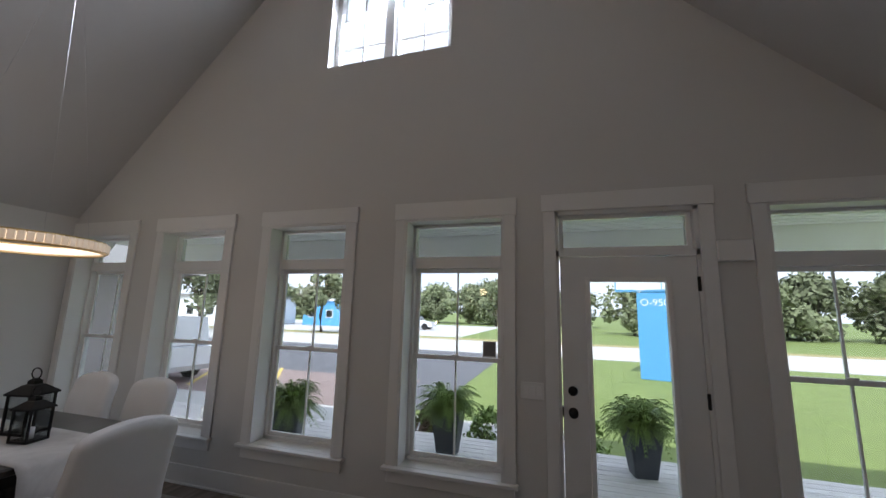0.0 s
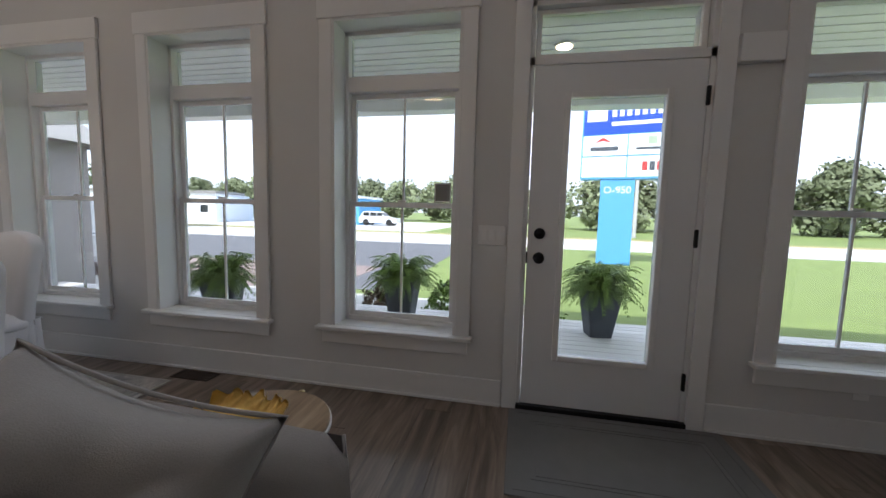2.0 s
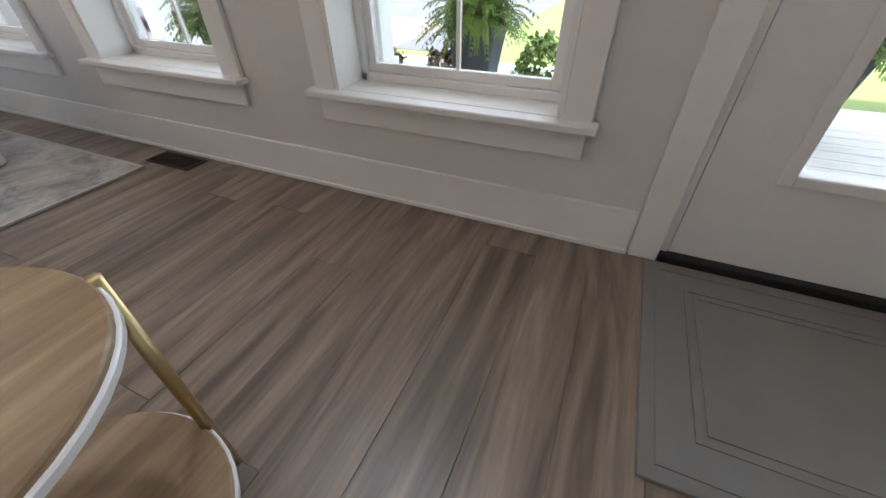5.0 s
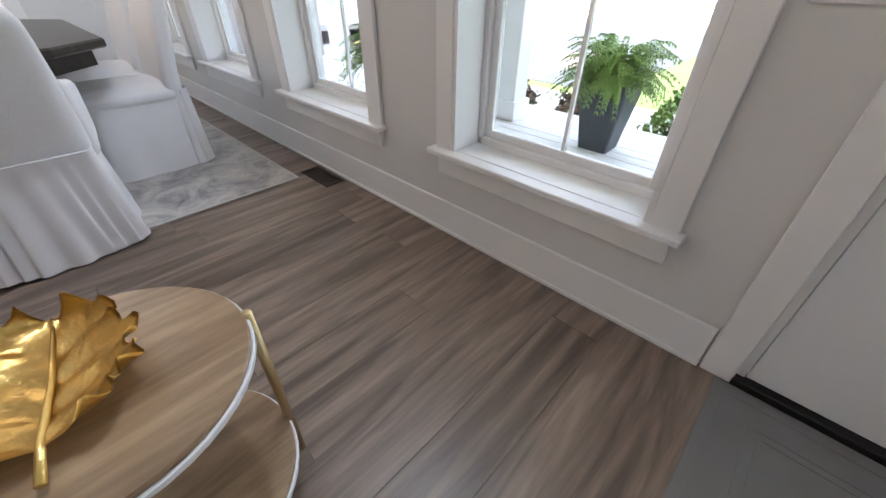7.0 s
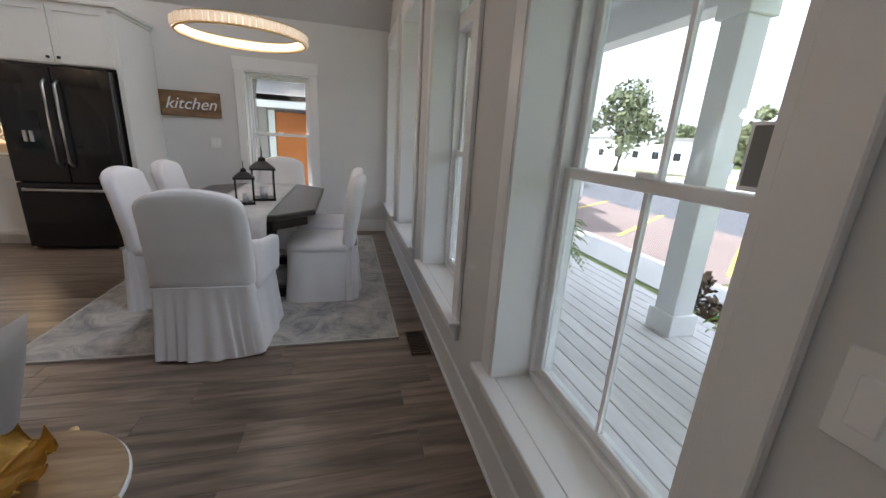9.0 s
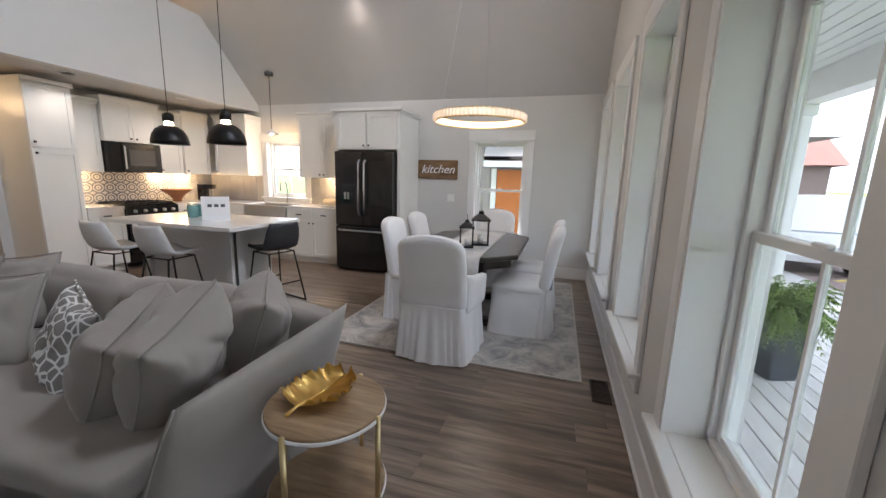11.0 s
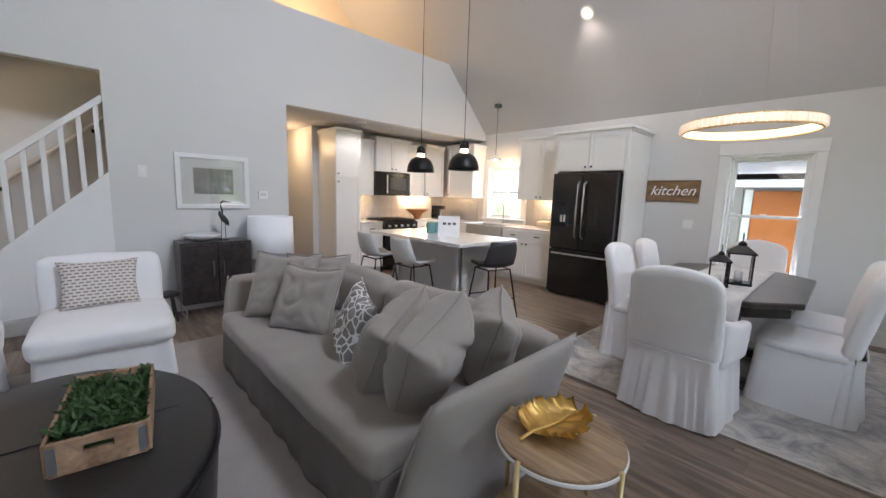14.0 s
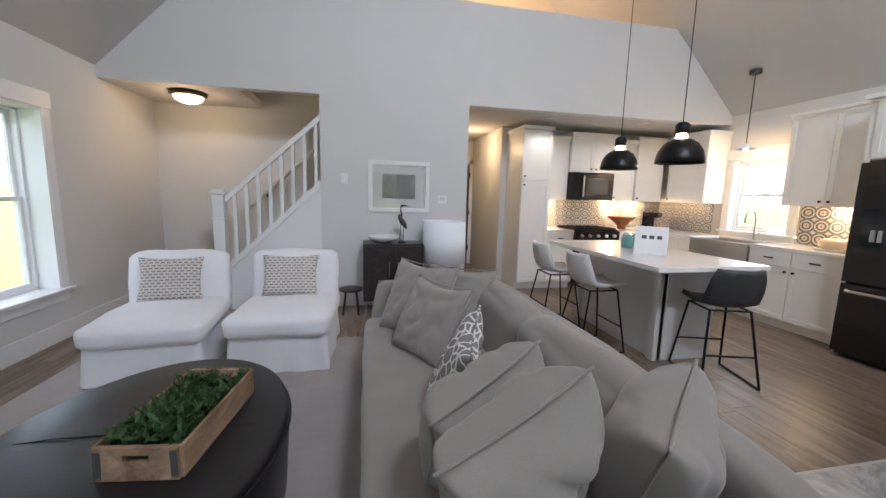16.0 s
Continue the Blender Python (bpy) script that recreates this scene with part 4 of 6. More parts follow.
dm = thing("door_mat", "dark grey ribbed rubber mat in front of the door", "mat", (0.60, 2.58, 0.001))
part("base", box((-0.58, 0.58, -0.37, 0.37, 0, 0.008), bevel=0.003, segs=1), M_MAT, dm)
for ins in (0.035, 0.115, 0.14):
    a, b = 0.58 - ins, 0.37 - ins
    part("rib", box((-a, a, -b, -b + 0.012, 0.007, 0.011), (-a, a, b - 0.012, b, 0.007, 0.011), (-a, -a + 0.012, -b + 0.012, b - 0.012, 0.007, 0.011), (a - 0.012, a, -b + 0.012, b - 0.012, 0.007, 0.011)), M_MAT, dm)

# ---- sofa group ----
sofa = thing("sofa", "long taupe linen slipcovered sofa with flared arms", "sofa", (-0.78, 0.17, 0))
SL = 1.04                                       # half the length between the arms at seat height


def sofa_arm(s):
    """A slim flared arm: leans outwards towards its top, front edge sloping back."""
    bm = bmesh.new()
    nx, nz, th = 22, 16, 0.125
    outer = {}
    for side in (0, 1):
        for i in range(nx + 1):
            for j in range(nz + 1):
                f, g = i / nx, j / nz
                front = 0.54 - 0.03 * g - 0.06 * g ** 3
                rear = -0.52 - 0.03 * g
                x = front + (rear - front) * f
                top = 0.69 + 0.03 * f
                z = 0.012 + (top - 0.012) * g
                y = SL + 0.02 + 0.135 * g ** 1.7
                puff = (1 - (2 * f - 1) ** 6) ** 0.5 * (1 - g ** 9) ** 0.5
                wob = 0.007 * noise.noise(Vector((x * 4, z * 6, s * 3.0)))
                y += (th / 2) + (side * 2 - 1) * th / 2 * puff + wob
                if side and (i in (0, nx) or j == nz):
                    outer[side, i, j] = outer[0, i, j]
                else:
                    outer[side, i, j] = bm.verts.new((x, s * y, z))
    for side in (0, 1):
        for i in range(nx):
            for j in range(nz):
                bm.faces.new((outer[side, i, j], outer[side, i + 1, j], outer[side, i + 1, j + 1], outer[side, i, j + 1]))
    bmesh.ops.recalc_face_normals(bm, faces=list(bm.faces))
    return bm


for s in (-1, 1):
    a = part("arm", sofa_arm(s), M_SOFA, sofa, smooth=True)
    seam = [(0.535 - 0.03 * g - 0.06 * g ** 3, s * (SL + 0.085 + 0.135 * g ** 1.7), 0.012 + 0.678 * g) for g in [k / 10 for k in range(11)]]
    part("piping", tube(seam, 0.005, 5), M_SOFA, a, smooth=True)
# loose skirt that falls from the seat to the floor, with slack folds
skirt = bmesh.new()
rows = []
for j in range(7):
    g = j / 6
    row = []
    for i in range(81):
        y = -SL - 0.02 + (2 * SL + 0.04) * i / 80
        fold = 0.016 * (1 - g) * noise.noise(Vector((y * 3.2, g * 1.2, 4.0))) + 0.006 * (1 - g) * math.sin(y * 23 + 2 * math.sin(y * 3))
        row.append(skirt.verts.new((0.535 + 0.015 * (1 - g) + fold, y, 0.014 + 0.32 * g)))
    rows.append(row)
for r0, r1 in zip(rows, rows[1:]):
    for i in range(80):
        skirt.faces.new((r0[i], r0[i + 1], r1[i + 1], r1[i]))
bmesh.ops.solidify(skirt, geom=list(skirt.faces), thickness=0.006)
part("skirt", skirt, M_SOFA, sofa, smooth=True)
part("base", box((-0.50, 0.525, -SL - 0.02, SL + 0.02, 0.05, 0.33), bevel=0.01, segs=1), M_SOFA, sofa)
seat = soft_box(1.02, 2 * SL + 0.04, 0.15, 0.05, 0.02, 26, 3.0, 0.012)
at(part("seat_cushion", seat, M_SOFA, sofa, smooth=True), 0.05, 0, 0.305)
bk = soft_box(0.17, 2 * SL + 0.26, 0.69, 0.05, 0.008, 18, 2.0, 0.008)
for v in bk.verts:
    v.co.x -= 0.10 * v.co.z / 0.69
    v.co.z -= 0.015 * (abs(v.co.y) / SL) ** 3 * (v.co.z / 0.69)
at(part("backrest", bk, M_SOFA, sofa, smooth=True), -0.40, 0, 0.015)
for k, y in enumerate((-0.52, 0.52)):
    c = soft_box(0.20, 1.03, 0.36, 0.075, 0.035, 14, 5.0 + k, 0.016)
    for v in c.verts:
        v.co.x -= 0.20 * v.co.z
    at(part("back_cushion", c, M_SOFA, sofa, smooth=True), -0.24, y, 0.425)


def cushion(label, place, w, h, t, rx, rz, seed, material=M_SOFA, group="cushions on the sofa", roll=0):
    c = thing("cushion", label, "cushion", (0, 0, 0), 0, group)
    a = abs(radians(roll))
    lift = 0.93 * (w / 2 * math.sin(a) + h / 2 * math.cos(a)) if roll else h / 2
    c.matrix_world = pose(*place, 0, 0, rz) @ pose(0, 0, 0, rx, 0, 0) @ pose(0, 0, lift, 0, roll, 0) @ pose(0, 0, -h / 2)
    part("cover", pillow(w, h, t, seed, 30, 0.02, 0.014), material, c, smooth=True)
    rim = [(u * w / 2 * (1 - 0.10 * (1 - v * v)), 0, (v * h / 2 * (1 - 0.10 * (1 - u * u))) + h / 2) for u, v in [(-1 + k / 6, -1) for k in range(12)] + [(1, -1 + k / 6) for k in range(12)] + [(1 - k / 6, 1) for k in range(12)] + [(-1, 1 - k / 6) for k in range(13)]]
    part("piping", tube(rim, 0.005, 5), material, c, smooth=True)


TP = "plump taupe linen cushion leaning on the sofa"
cushion(TP, (-0.80, -0.50, 0.45), 0.52, 0.47, 0.20, -22, 142, 6.0)
cushion(TP, (-0.49, -0.47, 0.445), 0.52, 0.53, 0.19, -26, 132, 1.0)
cushion(TP, (-0.50, -0.12, 0.445), 0.48, 0.48, 0.18, -27, 119, 2.0)
cushion("charcoal cushion with white branch print on the sofa", (-0.54, 0.40, 0.445), 0.42, 0.40, 0.15, -22, 74, 3.0, M_BRANCH, roll=12)
cushion(TP, (-0.53, 0.76, 0.44), 0.44, 0.44, 0.28, -25, 34, 4.0, roll=20)
cushion(TP, (-0.57, 1.00, 0.44), 0.46, 0.46, 0.30, -22, 24, 5.0, roll=20)
cushion(TP, (-1.00, 1.04, 0.45), 0.43, 0.42, 0.28, -16, 42, 7.0, roll=10)

lr = thing("living_rug", "plain pale beige rug under the ottoman", "rug", (0.75, -0.05, 0.0))
part("rug_surface", box((-1.15, 1.25, -1.6, 1.45, 0.001, 0.012), bevel=0.004, segs=1), M_SHAG, lr)

ott = thing("ottoman", "large oval black leather ottoman on the pale rug", "ottoman", (0.63, 0.38, 0.012))
part("body", lathe([(0.93, 0.0), (0.96, 0.04), (0.98, 0.2), (1.0, 0.36), (1.0, 0.39), (0.985, 0.41), (0.95, 0.42), (0.6, 0.425), (0.2, 0.427), (0.001, 0.427)], 64, sx=0.53, sy=0.72), M_LEATHER, ott, smooth=True)
rim = [(0.532 * math.cos(2 * math.pi * k / 64), 0.722 * math.sin(2 * math.pi * k / 64), 0.372) for k in range(65)]
part("piping", tube(rim, 0.006, 6), M_LEATHER, ott, smooth=True)
part("seam", tube([(-0.53, 0.0, 0.41), (-0.3, 0.0, 0.430), (0.3, 0.0, 0.430), (0.53, 0.0, 0.41)], 0.003, 5), M_LEATHER, ott, smooth=True)

crate = thing("wooden_crate", "worn wooden crate with handle hole, filled with greenery", "crate", (0.46, 0.38, 0.441), -7)
cw, cl, chh = 0.135, 0.275, 0.115
for s in (-1, 1):
    part("side_board", box((s * cw - 0.006, s * cw + 0.006, -cl, cl, 0.0, chh), bevel=0.002, segs=1), M_CRATE, crate)
    y = s * cl
    part("end_board", box((-cw + 0.006, cw - 0.006, y - 0.009, y + 0.009, 0, 0.065), (-cw + 0.006, -0.04, y - 0.009, y + 0.009, 0.065, 0.088), (0.04, cw - 0.006, y - 0.009, y + 0.009, 0.065, 0.088), (-cw + 0.006, cw - 0.006, y - 0.009, y + 0.009, 0.088, chh)), M_CRATE, crate, "end board with hand hole")
    for q in (-1, 1):
        part("metal_strap", box((q * (cw - 0.018) - 0.012, q * (cw - 0.018) + 0.012, y + s * 0.009 - 0.001, y + s * 0.009 + 0.001, 0.01, chh - 0.01)), M_STEEL, crate)
part("bottom_board", box((-cw, cw, -cl, cl, 0.0, 0.008)), M_CRATE, crate)
grn = bmesh.new()
rg = random.Random(11)
for k in range(1500):
    x, y = rg.uniform(-cw + 0.015, cw - 0.015), rg.uniform(-cl + 0.015, cl - 0.015)
    z = 0.07 + 0.05 * rg.random() + 0.03 * math.sin(9 * y) * math.cos(12 * x)
    d = Vector((rg.uniform(-1, 1), rg.uniform(-1, 1), rg.uniform(0.1, 1.0))).normalized() * rg.uniform(0.02, 0.05)
    sd = d.cross(Vector((rg.uniform(-1, 1), rg.uniform(-1, 1), rg.uniform(-1, 1)))).normalized() * 0.004
    p = Vector((x, y, z))
    grn.faces.new([grn.verts.new(q) for q in (p - sd, p + d * 0.6 - sd * 1.6, p + d, p + d * 0.6 + sd * 1.6, p + sd)])
part("greenery", grn, M_MOSS, crate, "dense dark green artificial moss and sprigs")
part("soil", box((-cw + 0.008, cw - 0.008, -cl + 0.01, cl - 0.01, 0.009, 0.07)), M_MOSS, crate)


def armless(place, rz, seed):
    c = thing("slipper_chair", "white cotton slipcovered armless chair with loose skirt", "chair", place, rz, "white chairs")
    part("skirt", pleats(0.72, 0.80, 0.006, 0.30, 0.05, 10, 0.010, 0.04, seed), M_WHITECLOTH, c, smooth=True)
    at(part("seat", soft_box(0.76, 0.86, 0.17, 0.06, 0.03, 14, seed, 0.010), M_WHITECLOTH, c, smooth=True), 0, 0.02, 0.27)
    b = soft_box(0.74, 0.17, 0.52, 0.06, 0.02, 12, seed + 3, 0.012)
    for v in b.verts:
        v.co.y -= 0.16 * v.co.z
    at(part("backrest", b, M_WHITECLOTH, c, smooth=True), 0, -0.32, 0.30)
    p = thing("lumbar_cushion", "brown and cream woven dot cushion on the white chair", "cushion", (0, 0, 0), 0, "woven cushions")
    p.matrix_world = pose(*place, 0, 0, rz) @ pose(0.02, -0.14, 0.44, 17, 0, 0)
    part("cover", pillow(0.48, 0.38, 0.14, seed, 16, crease=0.005), M_WEAVE, p, smooth=True)


armless((1.32, -1.32, 0.012), 4, 1.3)
armless((0.42, -1.40, 0.012), -2, 2.6)

sd = thing("side_table", "round oak-topped side table with brass legs and lower shelf", "table", (-0.76, 1.674, 0.0))
for z, r in ((0.52, 0.232), (0.16, 0.232)):
    t = part("tabletop" if z > 0.3 else "shelf", lathe([(r - 0.002, z - 0.02), (r, z - 0.018), (r, z - 0.003), (r - 0.003, z)], 48), M_OAK, sd)
    part("rim", lathe([(r + 0.003, z - 0.024), (r + 0.005, z - 0.022), (r + 0.005, z - 0.012), (r + 0.003, z - 0.010)], 48), M_CERAMIC, t)
for k in range(4):
    a = radians(-5 + 90 * k)
    x, y = 0.236 * math.cos(a), 0.236 * math.sin(a)
    part("leg", tube([(x, y, 0.0), (x, y, 0.519)], 0.011, 8), M_BRASS, sd, smooth=True)

leaf = bmesh.new()
NU, NV = 26, 40
grid = [[None] * (NV + 1) for _ in range(NU + 1)]
for i in range(NU + 1):
    u = 2 * i / NU - 1
    for j in range(NV + 1):
        f = j / NV
        wide = 0.122 * (math.sin(math.pi * min(1, f * 0.90 + 0.08)) ** 0.5) * (1 + 0.09 * math.sin(24 * f) + 0.05 * math.sin(61 * f + 2))
        x = u * wide
        y = -0.14 + 0.28 * f
        vein = 0.006 * abs(math.sin(14 * (f - abs(u) * 0.35))) * (1 - abs(u))
        z = 0.008 + 0.045 * abs(u) ** 2.2 + 0.02 * (2 * f - 1) ** 2 + vein + 0.012 * abs(u) ** 4 * math.sin(52 * f + u)
        grid[i][j] = leaf.verts.new((x, y, z))
for i in range(NU):
    for j in range(NV):
        leaf.faces.new((grid[i][j], grid[i + 1][j], grid[i + 1][j + 1], grid[i][j + 1]))
bmesh.ops.solidify(leaf, geom=list(leaf.faces), thickness=0.004)
lf = thing("leaf_dish", "gilded metal leaf-shaped dish on the side table", "dish", (-0.79, 1.635, 0.5205), 80)
part("dish", leaf, M_GOLD, lf, smooth=True)
part("midrib", tube([(0, -0.185, 0.016), (0, -0.13, 0.026), (0, 0.0, 0.016), (0, 0.12, 0.030)], [0.007, 0.006, 0.005, 0.003], 8), M_GOLD, lf, smooth=True)

# ---- rear wall: console, lamp, picture ----
con = thing("console_cabinet", "black two-door console cabinet on slim steel legs", "cabinet", (-0.54, YB + 0.22, 0))
part("body", box((-0.34, 0.34, -0.20, 0.19, 0.16, 0.82), bevel=0.004, segs=1), M_DARKWOOD, con)
for s in (-1, 1):
    d = part("cabinet_door", box((s * 0.17 - 0.16, s * 0.17 + 0.16, 0.191, 0.208, 0.18, 0.80), bevel=0.003, segs=1), M_DARKWOOD, con)
    part("handle", tube([(s * 0.05, 0.225, 0.45), (s * 0.05, 0.225, 0.62)], 0.006, 6), M_STEEL, d)
for x in (-0.31, 0.31):
    part("leg_frame", tube([(x, -0.18, 0.16), (x, -0.18, 0.008), (x, 0.17, 0.008), (x, 0.17, 0.16)], 0.008, 6), M_STEEL, con)
bowl = thing("bowl", "white ceramic bowl on the console", "bowl", (-0.44, YB + 0.22, 0.821))
part("bowl", lathe([(0.06, 0.0), (0.07, 0.004), (0.15, 0.035), (0.19, 0.075), (0.186, 0.078), (0.14, 0.04), (0.05, 0.012), (0.001, 0.011)], 32), M_CERAMIC, bowl, smooth=True)
heron = thing("heron_sculpture", "slim dark bronze heron figure on the console", "sculpture", (-0.68, YB + 0.26, 0.821))
hb = tube([(0.02, 0, 0.16), (0.0, 0, 0.20), (-0.03, 0, 0.24), (-0.06, 0, 0.29), (-0.07, 0, 0.33)], [0.004, 0.026, 0.034, 0.024, 0.012], 12)
tube([(-0.055, 0, 0.27), (-0.04, 0, 0.33), (-0.055, 0, 0.38), (-0.05, 0, 0.42), (-0.03, 0, 0.435), (0.02, 0, 0.43), (0.055, 0, 0.425)], [0.018, 0.011, 0.009, 0.010, 0.013, 0.006, 0.001], 10, hb)
tube([(-0.02, 0.01, 0.24), (-0.02, 0.01, 0.0)], 0.004, 6, hb)
tube([(-0.05, -0.01, 0.26), (-0.06, -0.01, 0.0)], 0.004, 6, hb)
lathe([(0.05, 0), (0.05, 0.008), (0.045, 0.01)], 20, hb, (-0.035, 0, 0))
for v in hb.verts:
    v.co.x *= -1
bmesh.ops.recalc_face_normals(hb, faces=list(hb.faces))
part("figure", hb, M_BRONZE, heron, smooth=True)
tl = thing("floor_lamp", "low floor lamp with a broad white drum shade, unlit", "lamp", (-1.14, YB + 0.30, 0.0))
part("base", lathe([(0.13, 0), (0.13, 0.014), (0.02, 0.022), (0.012, 0.03), (0.012, 0.66)], 24), M_STEEL, tl, smooth=True)
part("shade", lathe([(0.262, 0.60), (0.252, 1.085), (0.247, 1.085), (0.257, 0.60)], 48), M_SHADE, tl, smooth=True)
part("harp", box((-0.248, 0.248, -0.004, 0.004, 1.05, 1.056), (-0.004, 0.004, -0.004, 0.004, 0.66, 1.056)), M_STEEL, tl)

pic = thing("framed_picture", "white framed grey landscape print behind glass", "picture", (-0.625, YB, 1.47), 180)
part("frame", box((-0.37, 0.37, -0.03, -0.001, 0.255, 0.305), (-0.37, 0.37, -0.03, -0.001, -0.305, -0.255), (-0.37, -0.32, -0.03, -0.001, -0.255, 0.255), (0.32, 0.37, -0.03, -0.001, -0.255, 0.255), bevel=0.004, segs=1), M_TRIM, pic)
# mount lightened, the window's reflection is put into its colour
part("mount", box((-0.32, 0.32, -0.012, -0.002, -0.255, 0.255)), mat("mount_with_reflection", (0.64, 0.64, 0.62), 0.8), pic)
part("print", box((-0.20, 0.20, -0.014, -0.011, -0.14, 0.15)), pattern("grey_print", (0.36, 0.36, 0.34), (0.14, 0.14, 0.13), "noise", 9.0, 0.8, 0.5, 0.2), pic)
part("picture_glass", box((-0.32, 0.32, -0.020, -0.017, -0.255, 0.255)), glass_mat("picture_glass", (1, 1, 1), 0.01, 0.07), pic)
bs = thing("small_stool", "small round black wooden stool by the wall", "stool", (-0.06, -2.45, 0))
part("seat", lathe([(0.125, 0.27), (0.135, 0.28), (0.135, 0.295), (0.12, 0.30), (0.001, 0.301)], 24), M_DARKWOOD, bs, smooth=True)
for k in range(4):
    a = radians(45 + 90 * k)
    part("leg", tube([(0.08 * math.cos(a), 0.08 * math.sin(a), 0.275), (0.12 * math.cos(a), 0.12 * math.sin(a), 0)], 0.012, 6), M_DARKWOOD, bs)
fl = thing("flush_light", "bronze flush ceiling light with glowing amber glass", "lamp", (1.78, -3.15, ZS))
part("canopy", lathe([(0.19, -0.004), (0.19, -0.03), (0.165, -0.045)], 32), M_BRONZE, fl, smooth=True)
part("shade", lathe([(0.16, -0.04), (0.14, -0.085), (0.08, -0.115), (0.015, -0.125), (0.001, -0.14)], 32), M_DIFF, fl, "amber glass bowl", smooth=True)
lamp("flush_lamp", "POINT", (1.78, -3.15, ZS - 0.25), 1.2, WARM, 0.1)
pl = thing("rubber_plant", "tall potted plant with broad dark leaves by the window", "plant", (2.02, 2.42, 0))
part("pot", lathe([(0.11, 0.0), (0.15, 0.28), (0.155, 0.30), (0.14, 0.30), (0.13, 0.25), (0.001, 0.25)], 24), M_CERAMIC, pl, smooth=True)
part("stem", tube([(0, 0, 0.24), (0.02, 0, 0.7), (-0.03, 0.02, 1.1), (-0.02, 0.0, 1.5)], [0.016, 0.013, 0.01, 0.005], 8), M_BARK, pl, smooth=True)
rg = random.Random(4)
for k in range(14):
    lb = bmesh.new()
    L = rg.uniform(0.24, 0.32)
    rows = []
    for j in range(9):
        f = j / 8
        hw_ = 0.062 * math.sin(math.pi * min(1, f * 0.9 + 0.06)) ** 0.8
        rows.append([lb.verts.new((L * f, s * hw_, -0.12 * f * f + 0.012 * abs(s))) for s in (-1, 0, 1)])
    for r0, r1 in zip(rows, rows[1:]):
        for q in range(2):
            lb.faces.new((r0[q], r1[q], r1[q + 1], r0[q + 1]))
    bmesh.ops.solidify(lb, geom=list(lb.faces), thickness=0.002)
    z = 0.75 + 0.055 * k
    part("leaf", lb, M_DARKLEAF, pl, smooth=True).matrix_basis = pose(0, 0, z, 0, rg.uniform(-35, 5), k * 137.5 + 160)

# ---- kitchen ----
CF = KB + 0.62                                  # front of the base cabinets on the rear run
EF = XE + 0.62                                  # front of the base cabinets on the window run


def shaker(parent, w, h, m, handle=None, flat=False):
    """A door or drawer front with a recessed panel; local x across, z up, front towards +y."""
    f = 0.055
    if flat:
        bm = box((0.003, w - 0.003, 0, 0.02, 0.003, h - 0.003), bevel=0.002, segs=1)
    else:
        bm = box((0.003, f, 0, 0.02, 0.003, h - 0.003), (w - f, w - 0.003, 0, 0.02, 0.003, h - 0.003), (f, w - f, 0, 0.02, 0.003, f), (f, w - f, 0, 0.02, h - f, h - 0.003), (f, w - f, 0, 0.011, f, h - f))
    d = part("drawer_front" if flat else "cabinet_door", bm, M_CAB, parent)
    d.matrix_basis = m
    if handle:
        hx, hz, wide = handle
        if wide:
            part("handle", box((hx - 0.05, hx + 0.05, 0.02, 0.042, hz - 0.008, hz + 0.008), bevel=0.005, segs=1), M_BLACK, d, "black cup pull")
        else:
            part("handle", box((hx - 0.012, hx + 0.012, 0.02, 0.045, hz - 0.012, hz + 0.012), bevel=0.005, segs=1), M_BLACK, d, "black knob")
    return d


def cabinet(name, label, place, rz, w, d, z0, z1, doors, drawer=0.0, crown=False, toe=False, knob_high=False):
    """Cabinet whose front's lower left corner (seen from the front) is at place; local x across, -y into the wall."""
    c = thing(name, label, "cabinet", place, rz)
    part("body", box((0, w, -d, -0.001, z0 + (0.10 if toe else 0), z1)), M_CAB, c)
    if toe:
        part("toe_kick", box((0, w, -d, -0.06, z0, z0 + 0.10)), M_CAB, c)
    lo = z0 + (0.11 if toe else 0.0)
    hi = z1 - drawer
    dw = w / max(1, doors)
    for k in range(doors):
        left = (k % 2 == 0)
        hx = (dw - 0.04) if (left and doors > 1) or doors == 1 else 0.04
        hz = (hi - lo - 0.05) if (toe or knob_high) else 0.05
        shaker(c, dw, hi - lo, pose(k * dw, 0, lo), (hx, hz, False))
    if drawer:
        n = max(1, doors)
        for k in range(n):
            shaker(c, w / n, drawer, pose(k * w / n, 0, hi), (w / n / 2, drawer / 2, True), True)
    if crown:
        part("crown", box((-0.02, w + 0.02, -d, 0.045, z1, z1 + 0.035), (-0.01, w + 0.01, -d, 0.03, z1 - 0.03, z1), bevel=0.004, segs=1), M_CAB, c)
    return c


# rear run: fronts face +y, so local x runs towards -x after a half turn... placed from the pantry outwards
def rear(name, label, xr, w, depth, z0, z1, doors, front, **kw):
    return cabinet(name, label, (xr, front, 0), 0, w, depth, z0, z1, doors, **kw)


UF = KB + 0.34
pan = rear("pantry_cabinet", "tall white shaker pantry cabinet", -2.90, 0.45, 0.62, 0.0, 1.62, 1, CF, toe=True, knob_high=True)
part("upper_door_body", box((0, 0.45, -0.62, -0.001, 1.62, 2.36)), M_CAB, pan)
shaker(pan, 0.45, 0.72, pose(0, 0, 1.635), (0.41, 0.06, False))
part("crown", box((-0.02, 0.47, -0.62, 0.05, 2.36, 2.41), bevel=0.006, segs=1), M_CAB, pan)
rear("base_cabinet", "white shaker drawer cabinet beside the range", -3.345, 0.44, 0.62, 0.0, 0.87, 1, CF, drawer=0.17, toe=True)
rear("base_cabinet", "white shaker base cabinet under the quartz counter", -4.72, 0.60, 0.62, 0.0, 0.87, 2, CF, drawer=0.17, toe=True)
